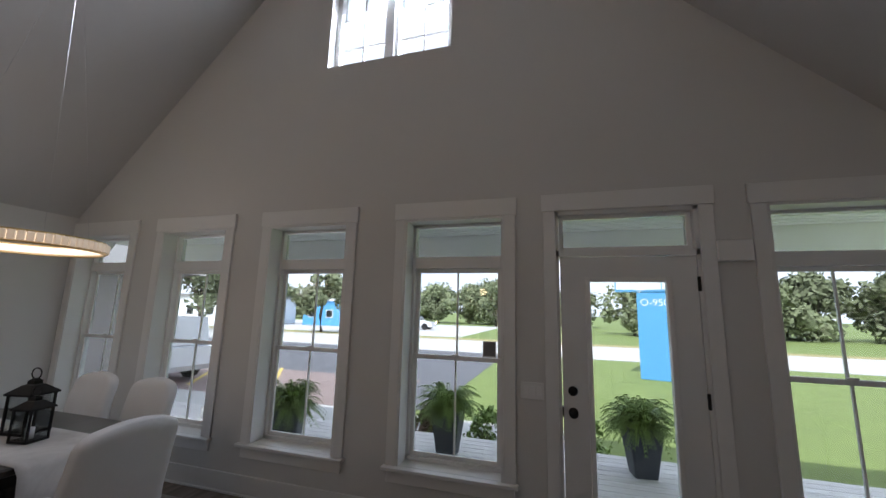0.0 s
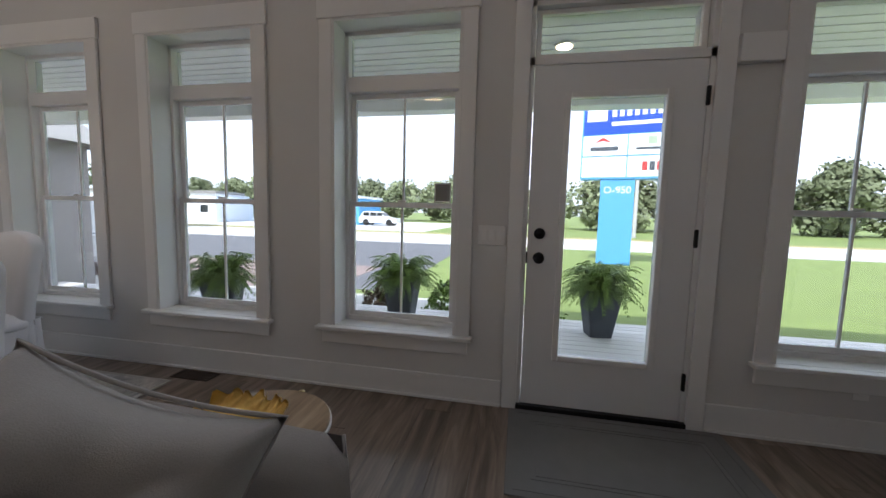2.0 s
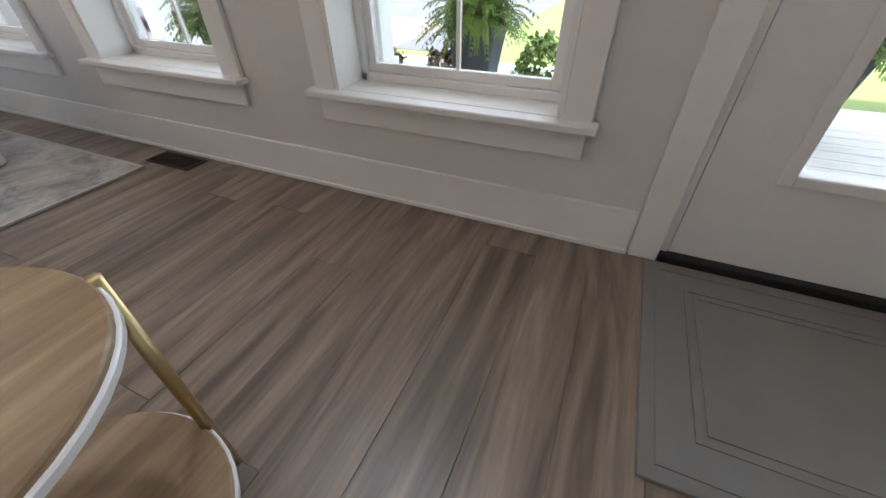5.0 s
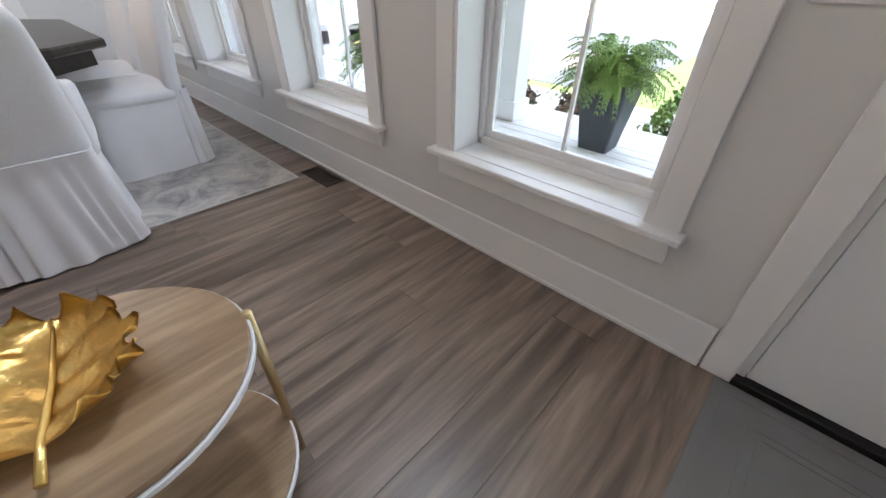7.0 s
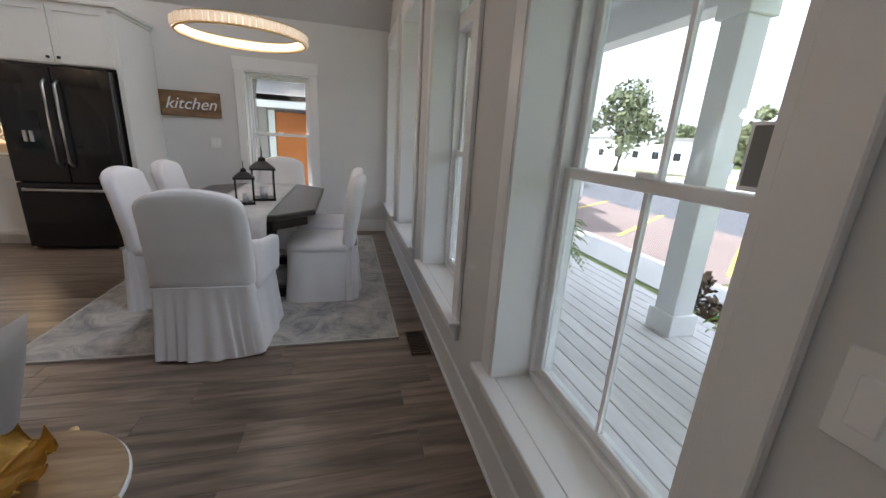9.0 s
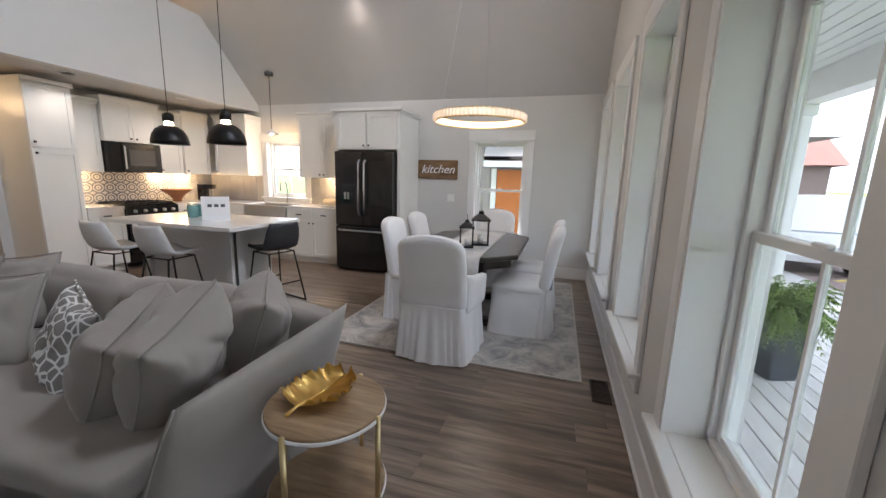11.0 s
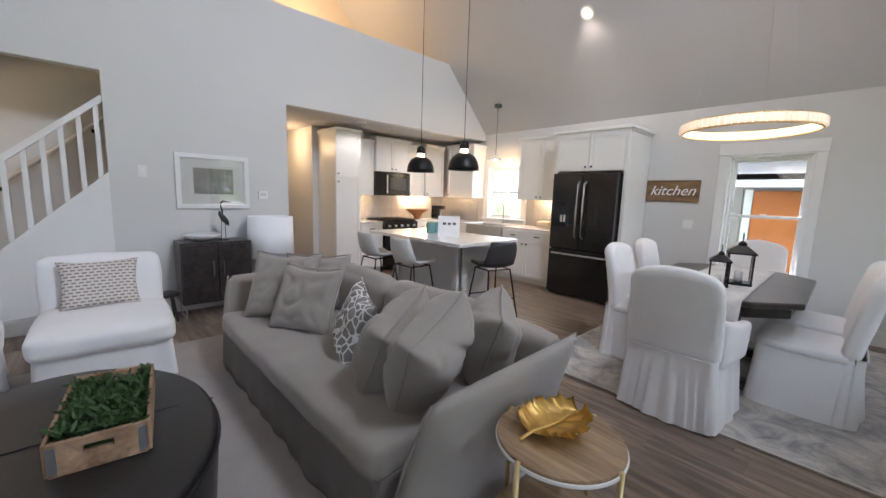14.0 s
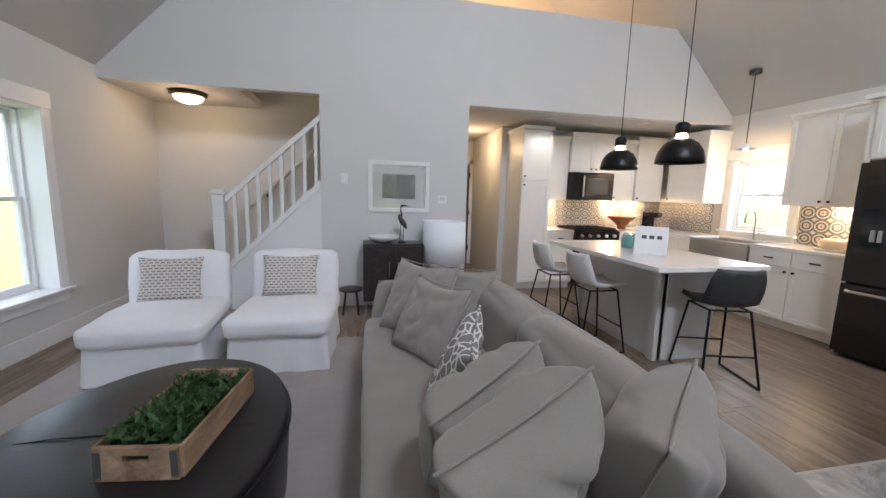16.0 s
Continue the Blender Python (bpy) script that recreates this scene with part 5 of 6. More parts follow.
rear("wall_cabinet", "narrow white shaker wall cabinet", -3.335, 0.42, 0.34, 1.37, 2.30, 1, UF, crown=True)
rear("wall_cabinet", "white shaker cabinet above the microwave", -4.11, 0.765, 0.40, 1.80, 2.36, 2, UF + 0.06, crown=True)
rear("wall_cabinet", "white shaker wall cabinet", -4.52, 0.40, 0.34, 1.37, 2.30, 1, UF, crown=True)
rear("wall_cabinet", "white shaker corner wall cabinet", -5.02, 0.49, 0.34, 1.37, 2.36, 1, UF + 0.03, crown=True)


def east(name, label, y1, w, depth, z0, z1, doors, front, **kw):
    return cabinet(name, label, (front, y1, 0), -90, w, depth, z0, z1, doors, **kw)


UE = XE + 0.34
east("wall_cabinet", "white shaker wall cabinet in the kitchen corner", -2.72, 0.70, 0.34, 1.37, 2.36, 1, UE, crown=True)
east("wall_cabinet", "white shaker wall cabinet beside the fridge", -0.80, 0.86, 0.34, 1.37, 2.36, 2, UE, crown=True)
east("base_cabinet", "white shaker base cabinet beside the fridge", -0.80, 0.92, 0.62, 0.0, 0.87, 2, EF, drawer=0.17, toe=True)
east("sink_cabinet", "white shaker cabinet under the sink", -1.73, 0.84, 0.62, 0.0, 0.62, 2, EF, toe=True)
east("base_cabinet", "white shaker corner base cabinet", -2.58, 0.73, 0.62, 0.0, 0.87, 1, EF, toe=True)

ct = thing("countertop", "white quartz L-shaped kitchen counter", "countertop")
for spec in ((-3.348, -2.903, KB + 0.002, CF + 0.025), (-5.355, -4.115, KB + 0.002, CF + 0.025), (-5.355, EF + 0.025, CF + 0.026, -2.58), (-5.355, EF + 0.025, -1.73, -0.80), (-5.355, -5.22, -2.579, -1.731)):
    part("slab", box((*spec, 0.872, 0.91)), M_QUARTZ, ct)
snk = thing("farmhouse_sink", "stainless apron-front kitchen sink", "sink", (EF, -2.155, 0))
part("basin", box((-0.47, 0.03, -0.42, 0.42, 0.63, 0.66), (0.0, 0.035, -0.42, 0.42, 0.66, 0.90), (-0.47, -0.45, -0.42, 0.42, 0.66, 0.90), (-0.45, 0.0, -0.42, -0.40, 0.66, 0.90), (-0.45, 0.0, 0.40, 0.42, 0.66, 0.90), bevel=0.006, segs=1), M_STEEL, snk)
fc = thing("kitchen_faucet", "tall steel gooseneck faucet", "faucet", (-5.28, -2.15, 0.911))
part("neck", tube([(0, 0, 0), (0, 0, 0.28), (0.03, 0, 0.36), (0.09, 0, 0.39), (0.15, 0, 0.36), (0.17, 0, 0.28), (0.17, 0, 0.22)], 0.012, 10), M_STEEL, fc, smooth=True)
part("lever", tube([(0, 0.0, 0.06), (0.0, 0.08, 0.09)], 0.007, 8), M_STEEL, fc, smooth=True)

rg_ = thing("range", "black slide-in gas range with knobs", "stove", (-4.105, CF + 0.02, 0))
part("body", box((0, 0.755, -0.62, 0, 0.08, 0.91), bevel=0.004, segs=1), M_FRIDGE, rg_)
part("oven_door", box((0.02, 0.735, 0.001, 0.03, 0.20, 0.74), bevel=0.006, segs=1), M_GLOSSBLACK, rg_)
part("oven_handle", tube([(0.05, 0.06, 0.70), (0.70, 0.06, 0.70)], 0.012, 8), M_STEEL, rg_)
part("control_panel", box((0.0, 0.755, 0.001, 0.045, 0.76, 0.90), bevel=0.005, segs=1), M_FRIDGE, rg_)
for k in range(5):
    at(part("knob", lathe([(0.024, 0), (0.022, 0.03), (0.001, 0.031)], 14), M_STEEL, rg_, smooth=True), 0.10 + k * 0.139, 0.046, 0.83, -90)
part("cooktop", box((0.01, 0.745, -0.60, 0.02, 0.911, 0.918)), M_GLOSSBLACK, rg_)
for k in range(3):
    x = 0.13 + 0.247 * k
    part("grate", box((x - 0.11, x + 0.11, -0.56, -0.548, 0.919, 0.945), (x - 0.11, x + 0.11, -0.05, -0.038, 0.919, 0.945), (x - 0.11, x - 0.098, -0.548, -0.05, 0.919, 0.945), (x + 0.098, x + 0.11, -0.548, -0.05, 0.919, 0.945), (x - 0.006, x + 0.006, -0.548, -0.05, 0.93, 0.945)), M_BLACK, rg_)
mw = thing("microwave", "black over-the-range microwave with glass door", "microwave", (-4.105, UF + 0.075, 1.37))
part("body", box((0, 0.755, -0.40, 0, 0, 0.425), bevel=0.004, segs=1), M_FRIDGE, mw)
part("door", box((0.005, 0.57, 0.001, 0.02, 0.01, 0.415), bevel=0.004, segs=1), M_FRIDGE, mw)
part("door_window", box((0.10, 0.47, 0.02, 0.023, 0.10, 0.33)), mat("microwave_window", (0.09, 0.085, 0.08), 0.12), mw)
part("handle", tube([(0.545, 0.05, 0.05), (0.545, 0.05, 0.37)], 0.011, 8), M_STEEL, mw)
part("control_panel", box((0.58, 0.75, 0.001, 0.018, 0.01, 0.415)), M_GLOSSBLACK, mw)

fg = thing("refrigerator", "black stainless french-door refrigerator with steel handles", "refrigerator", (-4.49, -0.21, 0))
part("body", box((-0.80, -0.062, -0.455, 0.455, 0.02, 1.76), bevel=0.004, segs=1), M_FRIDGE, fg)
for s in (-1, 1):
    d = part("fridge_door", box((-0.06, 0.0, min(s * 0.003, s * 0.456), max(s * 0.003, s * 0.456), 0.70, 1.76), bevel=0.012, segs=2), M_FRIDGE, fg)
    part("handle", tube([(0.005, s * 0.05, 0.86), (0.055, s * 0.045, 0.90), (0.06, s * 0.045, 1.25), (0.055, s * 0.045, 1.60), (0.005, s * 0.05, 1.64)], 0.013, 8), M_STEEL, d, "steel bar handle", True)
    if s < 0:
        part("dispenser", box((-0.002, 0.004, -0.36, -0.16, 1.02, 1.36)), M_GLOSSBLACK, d, "black water dispenser")
        part("dispenser_lever", box((0.004, 0.016, -0.30, -0.27, 1.08, 1.18), (0.004, 0.016, -0.25, -0.22, 1.08, 1.18)), M_STEEL, d)
dr = part("freezer_drawer", box((-0.06, 0.0, -0.456, 0.456, 0.05, 0.69), bevel=0.012, segs=2), M_FRIDGE, fg)
part("handle", tube([(0.005, -0.40, 0.63), (0.05, -0.38, 0.63), (0.05, 0.38, 0.63), (0.005, 0.40, 0.63)], 0.013, 8), M_STEEL, dr, "steel bar handle", True)
ep = thing("fridge_surround", "white cabinet and side panel round the refrigerator", "cabinet", (-4.62, -0.21, 0))
part("side_panel", box((-0.735, 0.0, 0.475, 0.52, 0, 2.32)), M_CAB, ep)
part("side_panel", box((-0.735, 0.0, -0.52, -0.475, 0, 2.32)), M_CAB, ep)
part("body", box((-0.735, -0.001, -0.474, 0.474, 1.79, 2.32)), M_CAB, ep)
part("crown", box((-0.735, 0.045, -0.56, 0.56, 2.32, 2.36), (-0.735, 0.02, -0.535, 0.535, 2.29, 2.32), bevel=0.005, segs=1), M_CAB, ep)
for k in range(2):
    shaker(ep, 0.47, 0.50, pose(0, 0.472 - k * 0.474, 1.80, 0, 0, -90), (0.43 if k == 0 else 0.04, 0.05, False))

# backsplash of patterned tiles
TS = 0.152
tile_bm = box((-TS / 2 + 0.001, TS / 2 - 0.001, 0, 0.008, -TS / 2 + 0.001, TS / 2 - 0.001), bevel=0.0012, segs=1)
tm = bpy.data.meshes.new("tile")
tile_bm.to_mesh(tm)
tile_bm.free()
tm.materials.append(M_TILE)
bsp = thing("backsplash", "patterned black and cream cement tile backsplash", "backsplash")
for spec in ((-5.355, -2.905, KB + 0.001, KB + 0.005), (XE + 0.001, XE + 0.005, KB + 0.006, -2.74), (XE + 0.001, XE + 0.005, -1.70, -0.75)):
    part("grout", box((*spec, 0.911, 1.37)), M_GROUT, bsp)
for r in range(3):
    z = 0.913 + TS * (r + 0.5)
    for k in range(16):
        t = bpy.data.objects.new("tile", tm)
        scene.collection.objects.link(t)
        t.parent = bsp
        t.matrix_basis = pose(-2.91 - TS * (k + 0.5), KB + 0.004, z)
    for y in [KB + 0.02 + TS * (k + 0.5) for k in range(7)] + [-1.68 + TS * (k + 0.5) for k in range(6)]:
        t = bpy.data.objects.new("tile", tm)
        scene.collection.objects.link(t)
        t.parent = bsp
        t.matrix_basis = pose(XE + 0.004, y, z, 0, 0, -90)
for k, x in enumerate((-3.15, -4.32, -4.75)):
    u = thing("under_cabinet_light", "slim warm under-cabinet puck light", "lamp", (x, KB + 0.17, 1.369))
    part("body", lathe([(0.035, -0.012), (0.035, 0)], 16), M_TRIM, u)
    part("lens", lathe([(0.028, -0.014), (0.028, -0.0121)], 16), M_BULB, u)
    lamp("cabinet_lamp", "POINT", (x, KB + 0.14, 1.33), 2.0, WARM, 0.03)
u = thing("under_cabinet_light", "slim warm under-cabinet puck light", "lamp", (XE + 0.17, -1.2, 1.369))
part("body", lathe([(0.035, -0.012), (0.035, 0)], 16), M_TRIM, u)
part("lens", lathe([(0.028, -0.014), (0.028, -0.0121)], 16), M_BULB, u)
lamp("cabinet_lamp", "POINT", (XE + 0.16, -1.2, 1.33), 1.7, WARM, 0.03)

isl = thing("kitchen_island", "grey painted island with white quartz top", "island", (-2.80, -1.16, 0))
part("base", box((-0.44, 0.10, -0.86, 0.40, 0, 0.86), bevel=0.004, segs=1), M_ISLAND, isl)
for y in (0.36, -0.82):
    part("corner_post", box((0.06, 0.14, y - 0.04, y + 0.04, 0, 0.86), bevel=0.004, segs=1), M_ISLAND, isl)
part("panel", box((-0.40, 0.06, 0.401, 0.408, 0.06, 0.80)), M_ISLAND, isl)
part("worktop", box((-0.50, 0.50, -0.92, 0.78, 0.865, 0.905), bevel=0.005, segs=2), M_QUARTZ, isl)


def bar_stool(place, rz, material, label):
    s = thing("bar_stool", label, "stool", place, rz, "stools at the island")
    sh = bmesh.new()
    rows = []
    prof = [(0.21, 0.60, 0.19), (0.16, 0.595, 0.21), (0.0, 0.585, 0.22), (-0.12, 0.60, 0.225), (-0.18, 0.64, 0.23), (-0.215, 0.72, 0.225), (-0.24, 0.82, 0.21), (-0.255, 0.90, 0.18)]
    for y, z, w in prof:
        rows.append([sh.verts.new((w * math.sin(a), y + 0.07 * (1 - math.cos(a)) * (1.6 if z > 0.62 else 0.2), z + 0.05 * (1 - math.cos(a)) * (1 if z < 0.63 else 0.2))) for a in [radians(q) for q in (-70, -50, -25, 0, 25, 50, 70)]])
    for r0, r1 in zip(rows, rows[1:]):
        for q in range(6):
            sh.faces.new((r0[q], r0[q + 1], r1[q + 1], r1[q]))
    bmesh.ops.subdivide_edges(sh, edges=list(sh.edges), cuts=2, smooth=0.8)
    bmesh.ops.recalc_face_normals(sh, faces=list(sh.faces))
    bmesh.ops.solidify(sh, geom=list(sh.faces), thickness=0.03)
    part("shell", sh, material, s, smooth=True)
    for a in (-1, 1):
        part("leg", tube([(a * 0.15, 0.15, 0.58), (a * 0.21, 0.23, 0.008)], 0.009, 6), M_BLACK, s)
        part("leg", tube([(a * 0.15, -0.12, 0.58), (a * 0.21, -0.22, 0.008)], 0.009, 6), M_BLACK, s)
        part("runner", tube([(a * 0.21, 0.23, 0.009), (a * 0.21, -0.22, 0.009)], 0.009, 6), M_BLACK, s)
    part("footrest", tube([(-0.185, 0.20, 0.24), (0.185, 0.20, 0.24)], 0.008, 6), M_BLACK, s)
    part("footrest", tube([(-0.185, -0.18, 0.24), (0.185, -0.18, 0.24)], 0.008, 6), M_BLACK, s)
    part("seat_rail", tube([(-0.15, 0.15, 0.575), (0.15, 0.15, 0.575), (0.15, -0.12, 0.575), (-0.15, -0.12, 0.575), (-0.15, 0.15, 0.575)], 0.008, 6), M_BLACK, s)


bar_stool((-2.28, -1.86, 0), 90, M_GREYLEATHER, "light grey leather bar stool with black metal frame")
bar_stool((-2.30, -1.16, 0), 90, M_GREYLEATHER, "light grey leather bar stool with black metal frame")
bar_stool((-2.95, -0.45, 0), 165, M_CHARLEATHER, "charcoal leather bar stool with black metal frame")

for k, (x, y) in enumerate(((-2.98, -1.62), (-2.90, -1.52), (-2.82, -1.42), (-2.98, -1.46))):
    j = thing("glass_jar", "teal ribbed glass jar on the island", "jar", (x, y, 0.906), 0, "teal jars")
    part("jar", lathe([(0.05, 0), (0.056, 0.01), (0.056, 0.10), (0.048, 0.115), (0.045, 0.12)], 18), M_TEAL, j, smooth=True)
    part("lid", lathe([(0.047, 0.1205), (0.047, 0.135), (0.02, 0.137)], 18), M_TEAL, j)
nt_ = thing("notice_card", "white folded notice card with small dark prints", "card", (-2.72, -0.98, 0.906), -42)
part("card", box((-0.13, 0.13, -0.004, 0.004, 0, 0.25), (-0.13, 0.13, -0.06, -0.004, 0, 0.003)), M_PAPER, nt_)
for k in range(3):
    part("print", box((-0.085 + k * 0.06, -0.045 + k * 0.06, 0.004, 0.0055, 0.14, 0.17)), M_INK, nt_)
wbowl = thing("wooden_bowl", "flared reddish wooden bowl on the counter", "bowl", (-4.42, KB + 0.28, 0.911))
part("bowl", lathe([(0.07, 0), (0.08, 0.01), (0.07, 0.04), (0.15, 0.12), (0.27, 0.20), (0.265, 0.205), (0.14, 0.135), (0.001, 0.08)], 28, sy=0.6), M_BOWLWOOD, wbowl, smooth=True)
kb = thing("coffee_maker", "black coffee maker in the kitchen corner", "appliance", (-4.98, KB + 0.30, 0.911), 30)
part("body", box((-0.11, 0.11, -0.12, 0.0, 0, 0.28), (-0.11, 0.11, 0.0, 0.12, 0.2, 0.28), (-0.11, 0.11, 0.0, 0.12, 0, 0.03), bevel=0.008, segs=2), M_GLOSSBLACK, kb)
bb = thing("bread_box", "cream enamel butter dish beside the fridge", "container", (-5.05, -1.10, 0.911))
part("base", box((-0.10, 0.10, -0.13, 0.13, 0, 0.02), bevel=0.006, segs=1), M_CERAMIC, bb)
part("lid", soft_box(0.18, 0.24, 0.10, 0.04, 0.01, 6), mat("cream_enamel", (0.75, 0.62, 0.45), 0.3), bb, smooth=True).matrix_basis = pose(0, 0, 0.02)


def pendant(place, top, r, label, group=""):
    p = thing("pendant_lamp", label, "lamp", place, 0, group)
    part("shade", lathe([(r, 0.0), (r * 0.985, 0.04), (r * 0.90, 0.10), (r * 0.72, 0.155), (r * 0.45, 0.19), (r * 0.30, 0.20), (r * 0.28, 0.20), (r * 0.43, 0.185), (r * 0.70, 0.148), (r * 0.88, 0.095), (r * 0.965, 0.04), (r * 0.985, 0.0)], 36), M_BLACK, p, "matt black dome shade", True)
    part("neck", lathe([(r * 0.24, 0.20), (r * 0.22, 0.225), (r * 0.2, 0.24)], 20), M_BULB, p, "glowing glass collar", True)
    part("cap", lathe([(r * 0.30, 0.24), (r * 0.30, 0.31), (r * 0.2, 0.33), (0.006, 0.34)], 20), M_BLACK, p, smooth=True)
    part("bulb", lathe([(0.015, 0.19), (0.035, 0.13), (0.03, 0.09), (0.001, 0.07)], 16), M_BULB, p, smooth=True)
    part("cord", tube([(0, 0, 0.33), (0, 0, top - place[2])], 0.004, 6), M_BLACK, p)
    part("canopy", lathe([(0.06, top - place[2] - 0.03), (0.06, top - place[2])], 20), M_BLACK, p)
    lamp("pendant_light", "SPOT", (place[0], place[1], place[2] + 0.05), 6, WARM, 0.03, spot=130)


pendant((-2.836, -1.68, 1.70), roof_z(-2.836) + 0.02, 0.185, "black dome pendant lamp over the island", "island pendants")
pendant((-2.81, -0.86, 1.70), roof_z(-2.81) + 0.02, 0.185, "black dome pendant lamp over the island", "island pendants")
sp = thing("sink_pendant", "small white cone pendant on a bronze rod over the sink", "lamp", (-4.93, -2.12, 2.06))
part("shade", lathe([(0.11, 0.0), (0.10, 0.012), (0.04, 0.05), (0.025, 0.07), (0.02, 0.07), (0.035, 0.045), (0.095, 0.008), (0.105, 0.0)], 28), M_SHADE, sp, smooth=True)
part("bulb", lathe([(0.015, 0.05), (0.032, 0.02), (0.025, -0.01), (0.001, -0.025)], 16), M_BULB, sp, smooth=True)
part("rod", tube([(0, 0, 0.06), (0, 0, roof_z(-4.93) - 2.06)], 0.006, 6), M_BRONZE, sp)
part("canopy", lathe([(0.065, roof_z(-4.93) - 2.06 - 0.07), (0.065, roof_z(-4.93) - 2.06 - 0.02)], 20), M_BRONZE, sp)
lamp("sink_light", "POINT", (-4.93, -2.12, 1.98), 2.6, WARM, 0.05)

for x, y in ((-2.75, -3.05), (-4.15, -3.05)):
    r = thing("recessed_light", "white recessed ceiling light, lit", "lamp", (x, y, ZS), 0, "recessed lights")
    part("trim_ring", lathe([(0.085, -0.004), (0.085, 0.001), (0.06, 0.001), (0.06, -0.004)], 28), M_TRIM, r)
    part("lens", lathe([(0.06, -0.003), (0.06, 0.0)], 24), M_LED, r, "glowing lens")
    lamp("can_light", "SPOT", (x, y, ZS - 0.03), 2.2, SOFT, 0.06, spot=130)
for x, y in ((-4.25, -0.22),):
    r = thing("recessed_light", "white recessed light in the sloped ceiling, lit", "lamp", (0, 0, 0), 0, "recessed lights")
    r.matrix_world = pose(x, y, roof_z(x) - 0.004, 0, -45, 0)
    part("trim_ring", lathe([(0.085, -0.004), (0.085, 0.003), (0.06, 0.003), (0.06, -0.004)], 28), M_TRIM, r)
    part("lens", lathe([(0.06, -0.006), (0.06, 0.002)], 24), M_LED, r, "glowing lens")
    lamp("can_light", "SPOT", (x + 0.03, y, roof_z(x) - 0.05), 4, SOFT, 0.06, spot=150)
lamp("loft_lamp", "POINT", (-2.2, -3.7, 4.0), 13, WARM, 0.2)
# warm fill added to brighten the hallway, no fixture stands there
lamp("hall_fill", "POINT", (-1.95, -4.4, 2.2), 2.5, WARM, 0.1)

# ---- porch ----
DZ = -0.12
porch = new("porch")
tagged(porch, "pale grey wooden porch floor and white beadboard roof", "porch", kind="structure")
part("joists", box((-7.5, 6.0, YN + TH + 0.01, 5.55, GZ - 0.2, DZ - 0.03)), M_DECK, porch)
part("ceiling", box((-7.5, 6.0, YN + TH, 5.45, 2.66, 2.72)), M_TRIM, porch)
for k in range(15):
    y = YN + TH + 0.14 * (k + 0.5)
    part("bead", box((-7.5, 6.0, y - 0.004, y + 0.004, 2.652, 2.66)), M_TRIM, porch)
part("beam", box((-7.5, 6.0, 5.0, 5.22, 2.36, 2.66), bevel=0.006, segs=1), M_TRIM, porch)
part("roof", box((-7.6, 6.1, YN + TH, 5.6, 2.72, 2.80)), M_SHINGLE, porch)
for x in (-2.3, -5.2, 4.3):
    p = part("post", box((x - 0.10, x + 0.10, 4.98, 5.18, DZ, 2.36), (x - 0.13, x + 0.13, 4.95, 5.21, DZ, DZ + 0.18), (x - 0.13, x + 0.13, 4.95, 5.21, 2.24, 2.36), bevel=0.006, segs=1), M_TRIM, porch)
pml = bpy.data.meshes.new("deck_board")
q = box((-6.75, 6.75, -0.066, 0.066, -0.028, 0.0), bevel=0.003, segs=1)
q.to_mesh(pml)
q.free()
pml.materials.append(M_DECK)
for k in range(17):
    d = bpy.data.objects.new("deck_board", pml)
    scene.collection.objects.link(d)
    d.parent = porch
    d.location = (-0.75, YN + TH + 0.075 + 0.139 * k, DZ)
for x in (-1.9, 0.35):
    r = thing("porch_light", "small warm recessed porch ceiling light", "lamp", (x, 4.2, 2.65))
    part("trim_ring", lathe([(0.09, -0.01), (0.09, 0.0)], 20), M_TRIM, r)
    part("lens", lathe([(0.065, -0.014), (0.065, -0.0101)], 20), M_BULB, r)


def fern(place, seed, rz):
    p = thing("potted_fern", "lush green fern in a tapered charcoal planter on the porch", "plant", place, rz, "porch ferns")
    part("planter", loft([[(x * s, y * s, z) for x, y in rounded(0.38, 0.38, 0.03, 3)] for s, z in ((0.62, 0), (0.98, 0.50), (1.02, 0.50), (1.02, 0.53), (0.94, 0.53), (0.90, 0.45))]), M_POT, p)
    rg = random.Random(seed)
    fr = bmesh.new()
    for k in range(260):
        a, L, up = rg.uniform(0, 2 * math.pi), rg.uniform(0.26, 0.54), rg.uniform(0.15, 0.70)
        pts = []
        for j in range(8):
            f = j / 7
            rr = 0.05 + L * f * (0.55 + 0.45 * (1 - up))
            pts.append(Vector((rr * math.cos(a), rr * math.sin(a), 0.48 + up * f * (1 - 0.55 * f) * 1.25 - 0.30 * f * f * (1 - up))))
        side = Vector((-math.sin(a), math.cos(a), 0))
        for j in range(7):
            for s in (-1, 1):
                for h in (0.0, 0.5):
                    b = pts[j].lerp(pts[j + 1], h)
                    ll = 0.055 * (1 - 0.75 * (j + h) / 7)
                    d = (pts[j + 1] - pts[j]).normalized()
                    tip = b + side * s * ll + d * 0.02 + Vector((0, 0, -0.012))
                    fr.faces.new([fr.verts.new(v) for v in (b, b + side * s * ll * 0.5 + d * 0.019, tip, b + side * s * ll * 0.5 - d * 0.006)])
    part("fronds", fr, M_GREEN, p)


fern((0.94, 5.06, DZ), 1, 10)
fern((-1.29, 4.92, DZ), 2, 0)
fern((-3.20, 4.30, DZ), 3, 20)


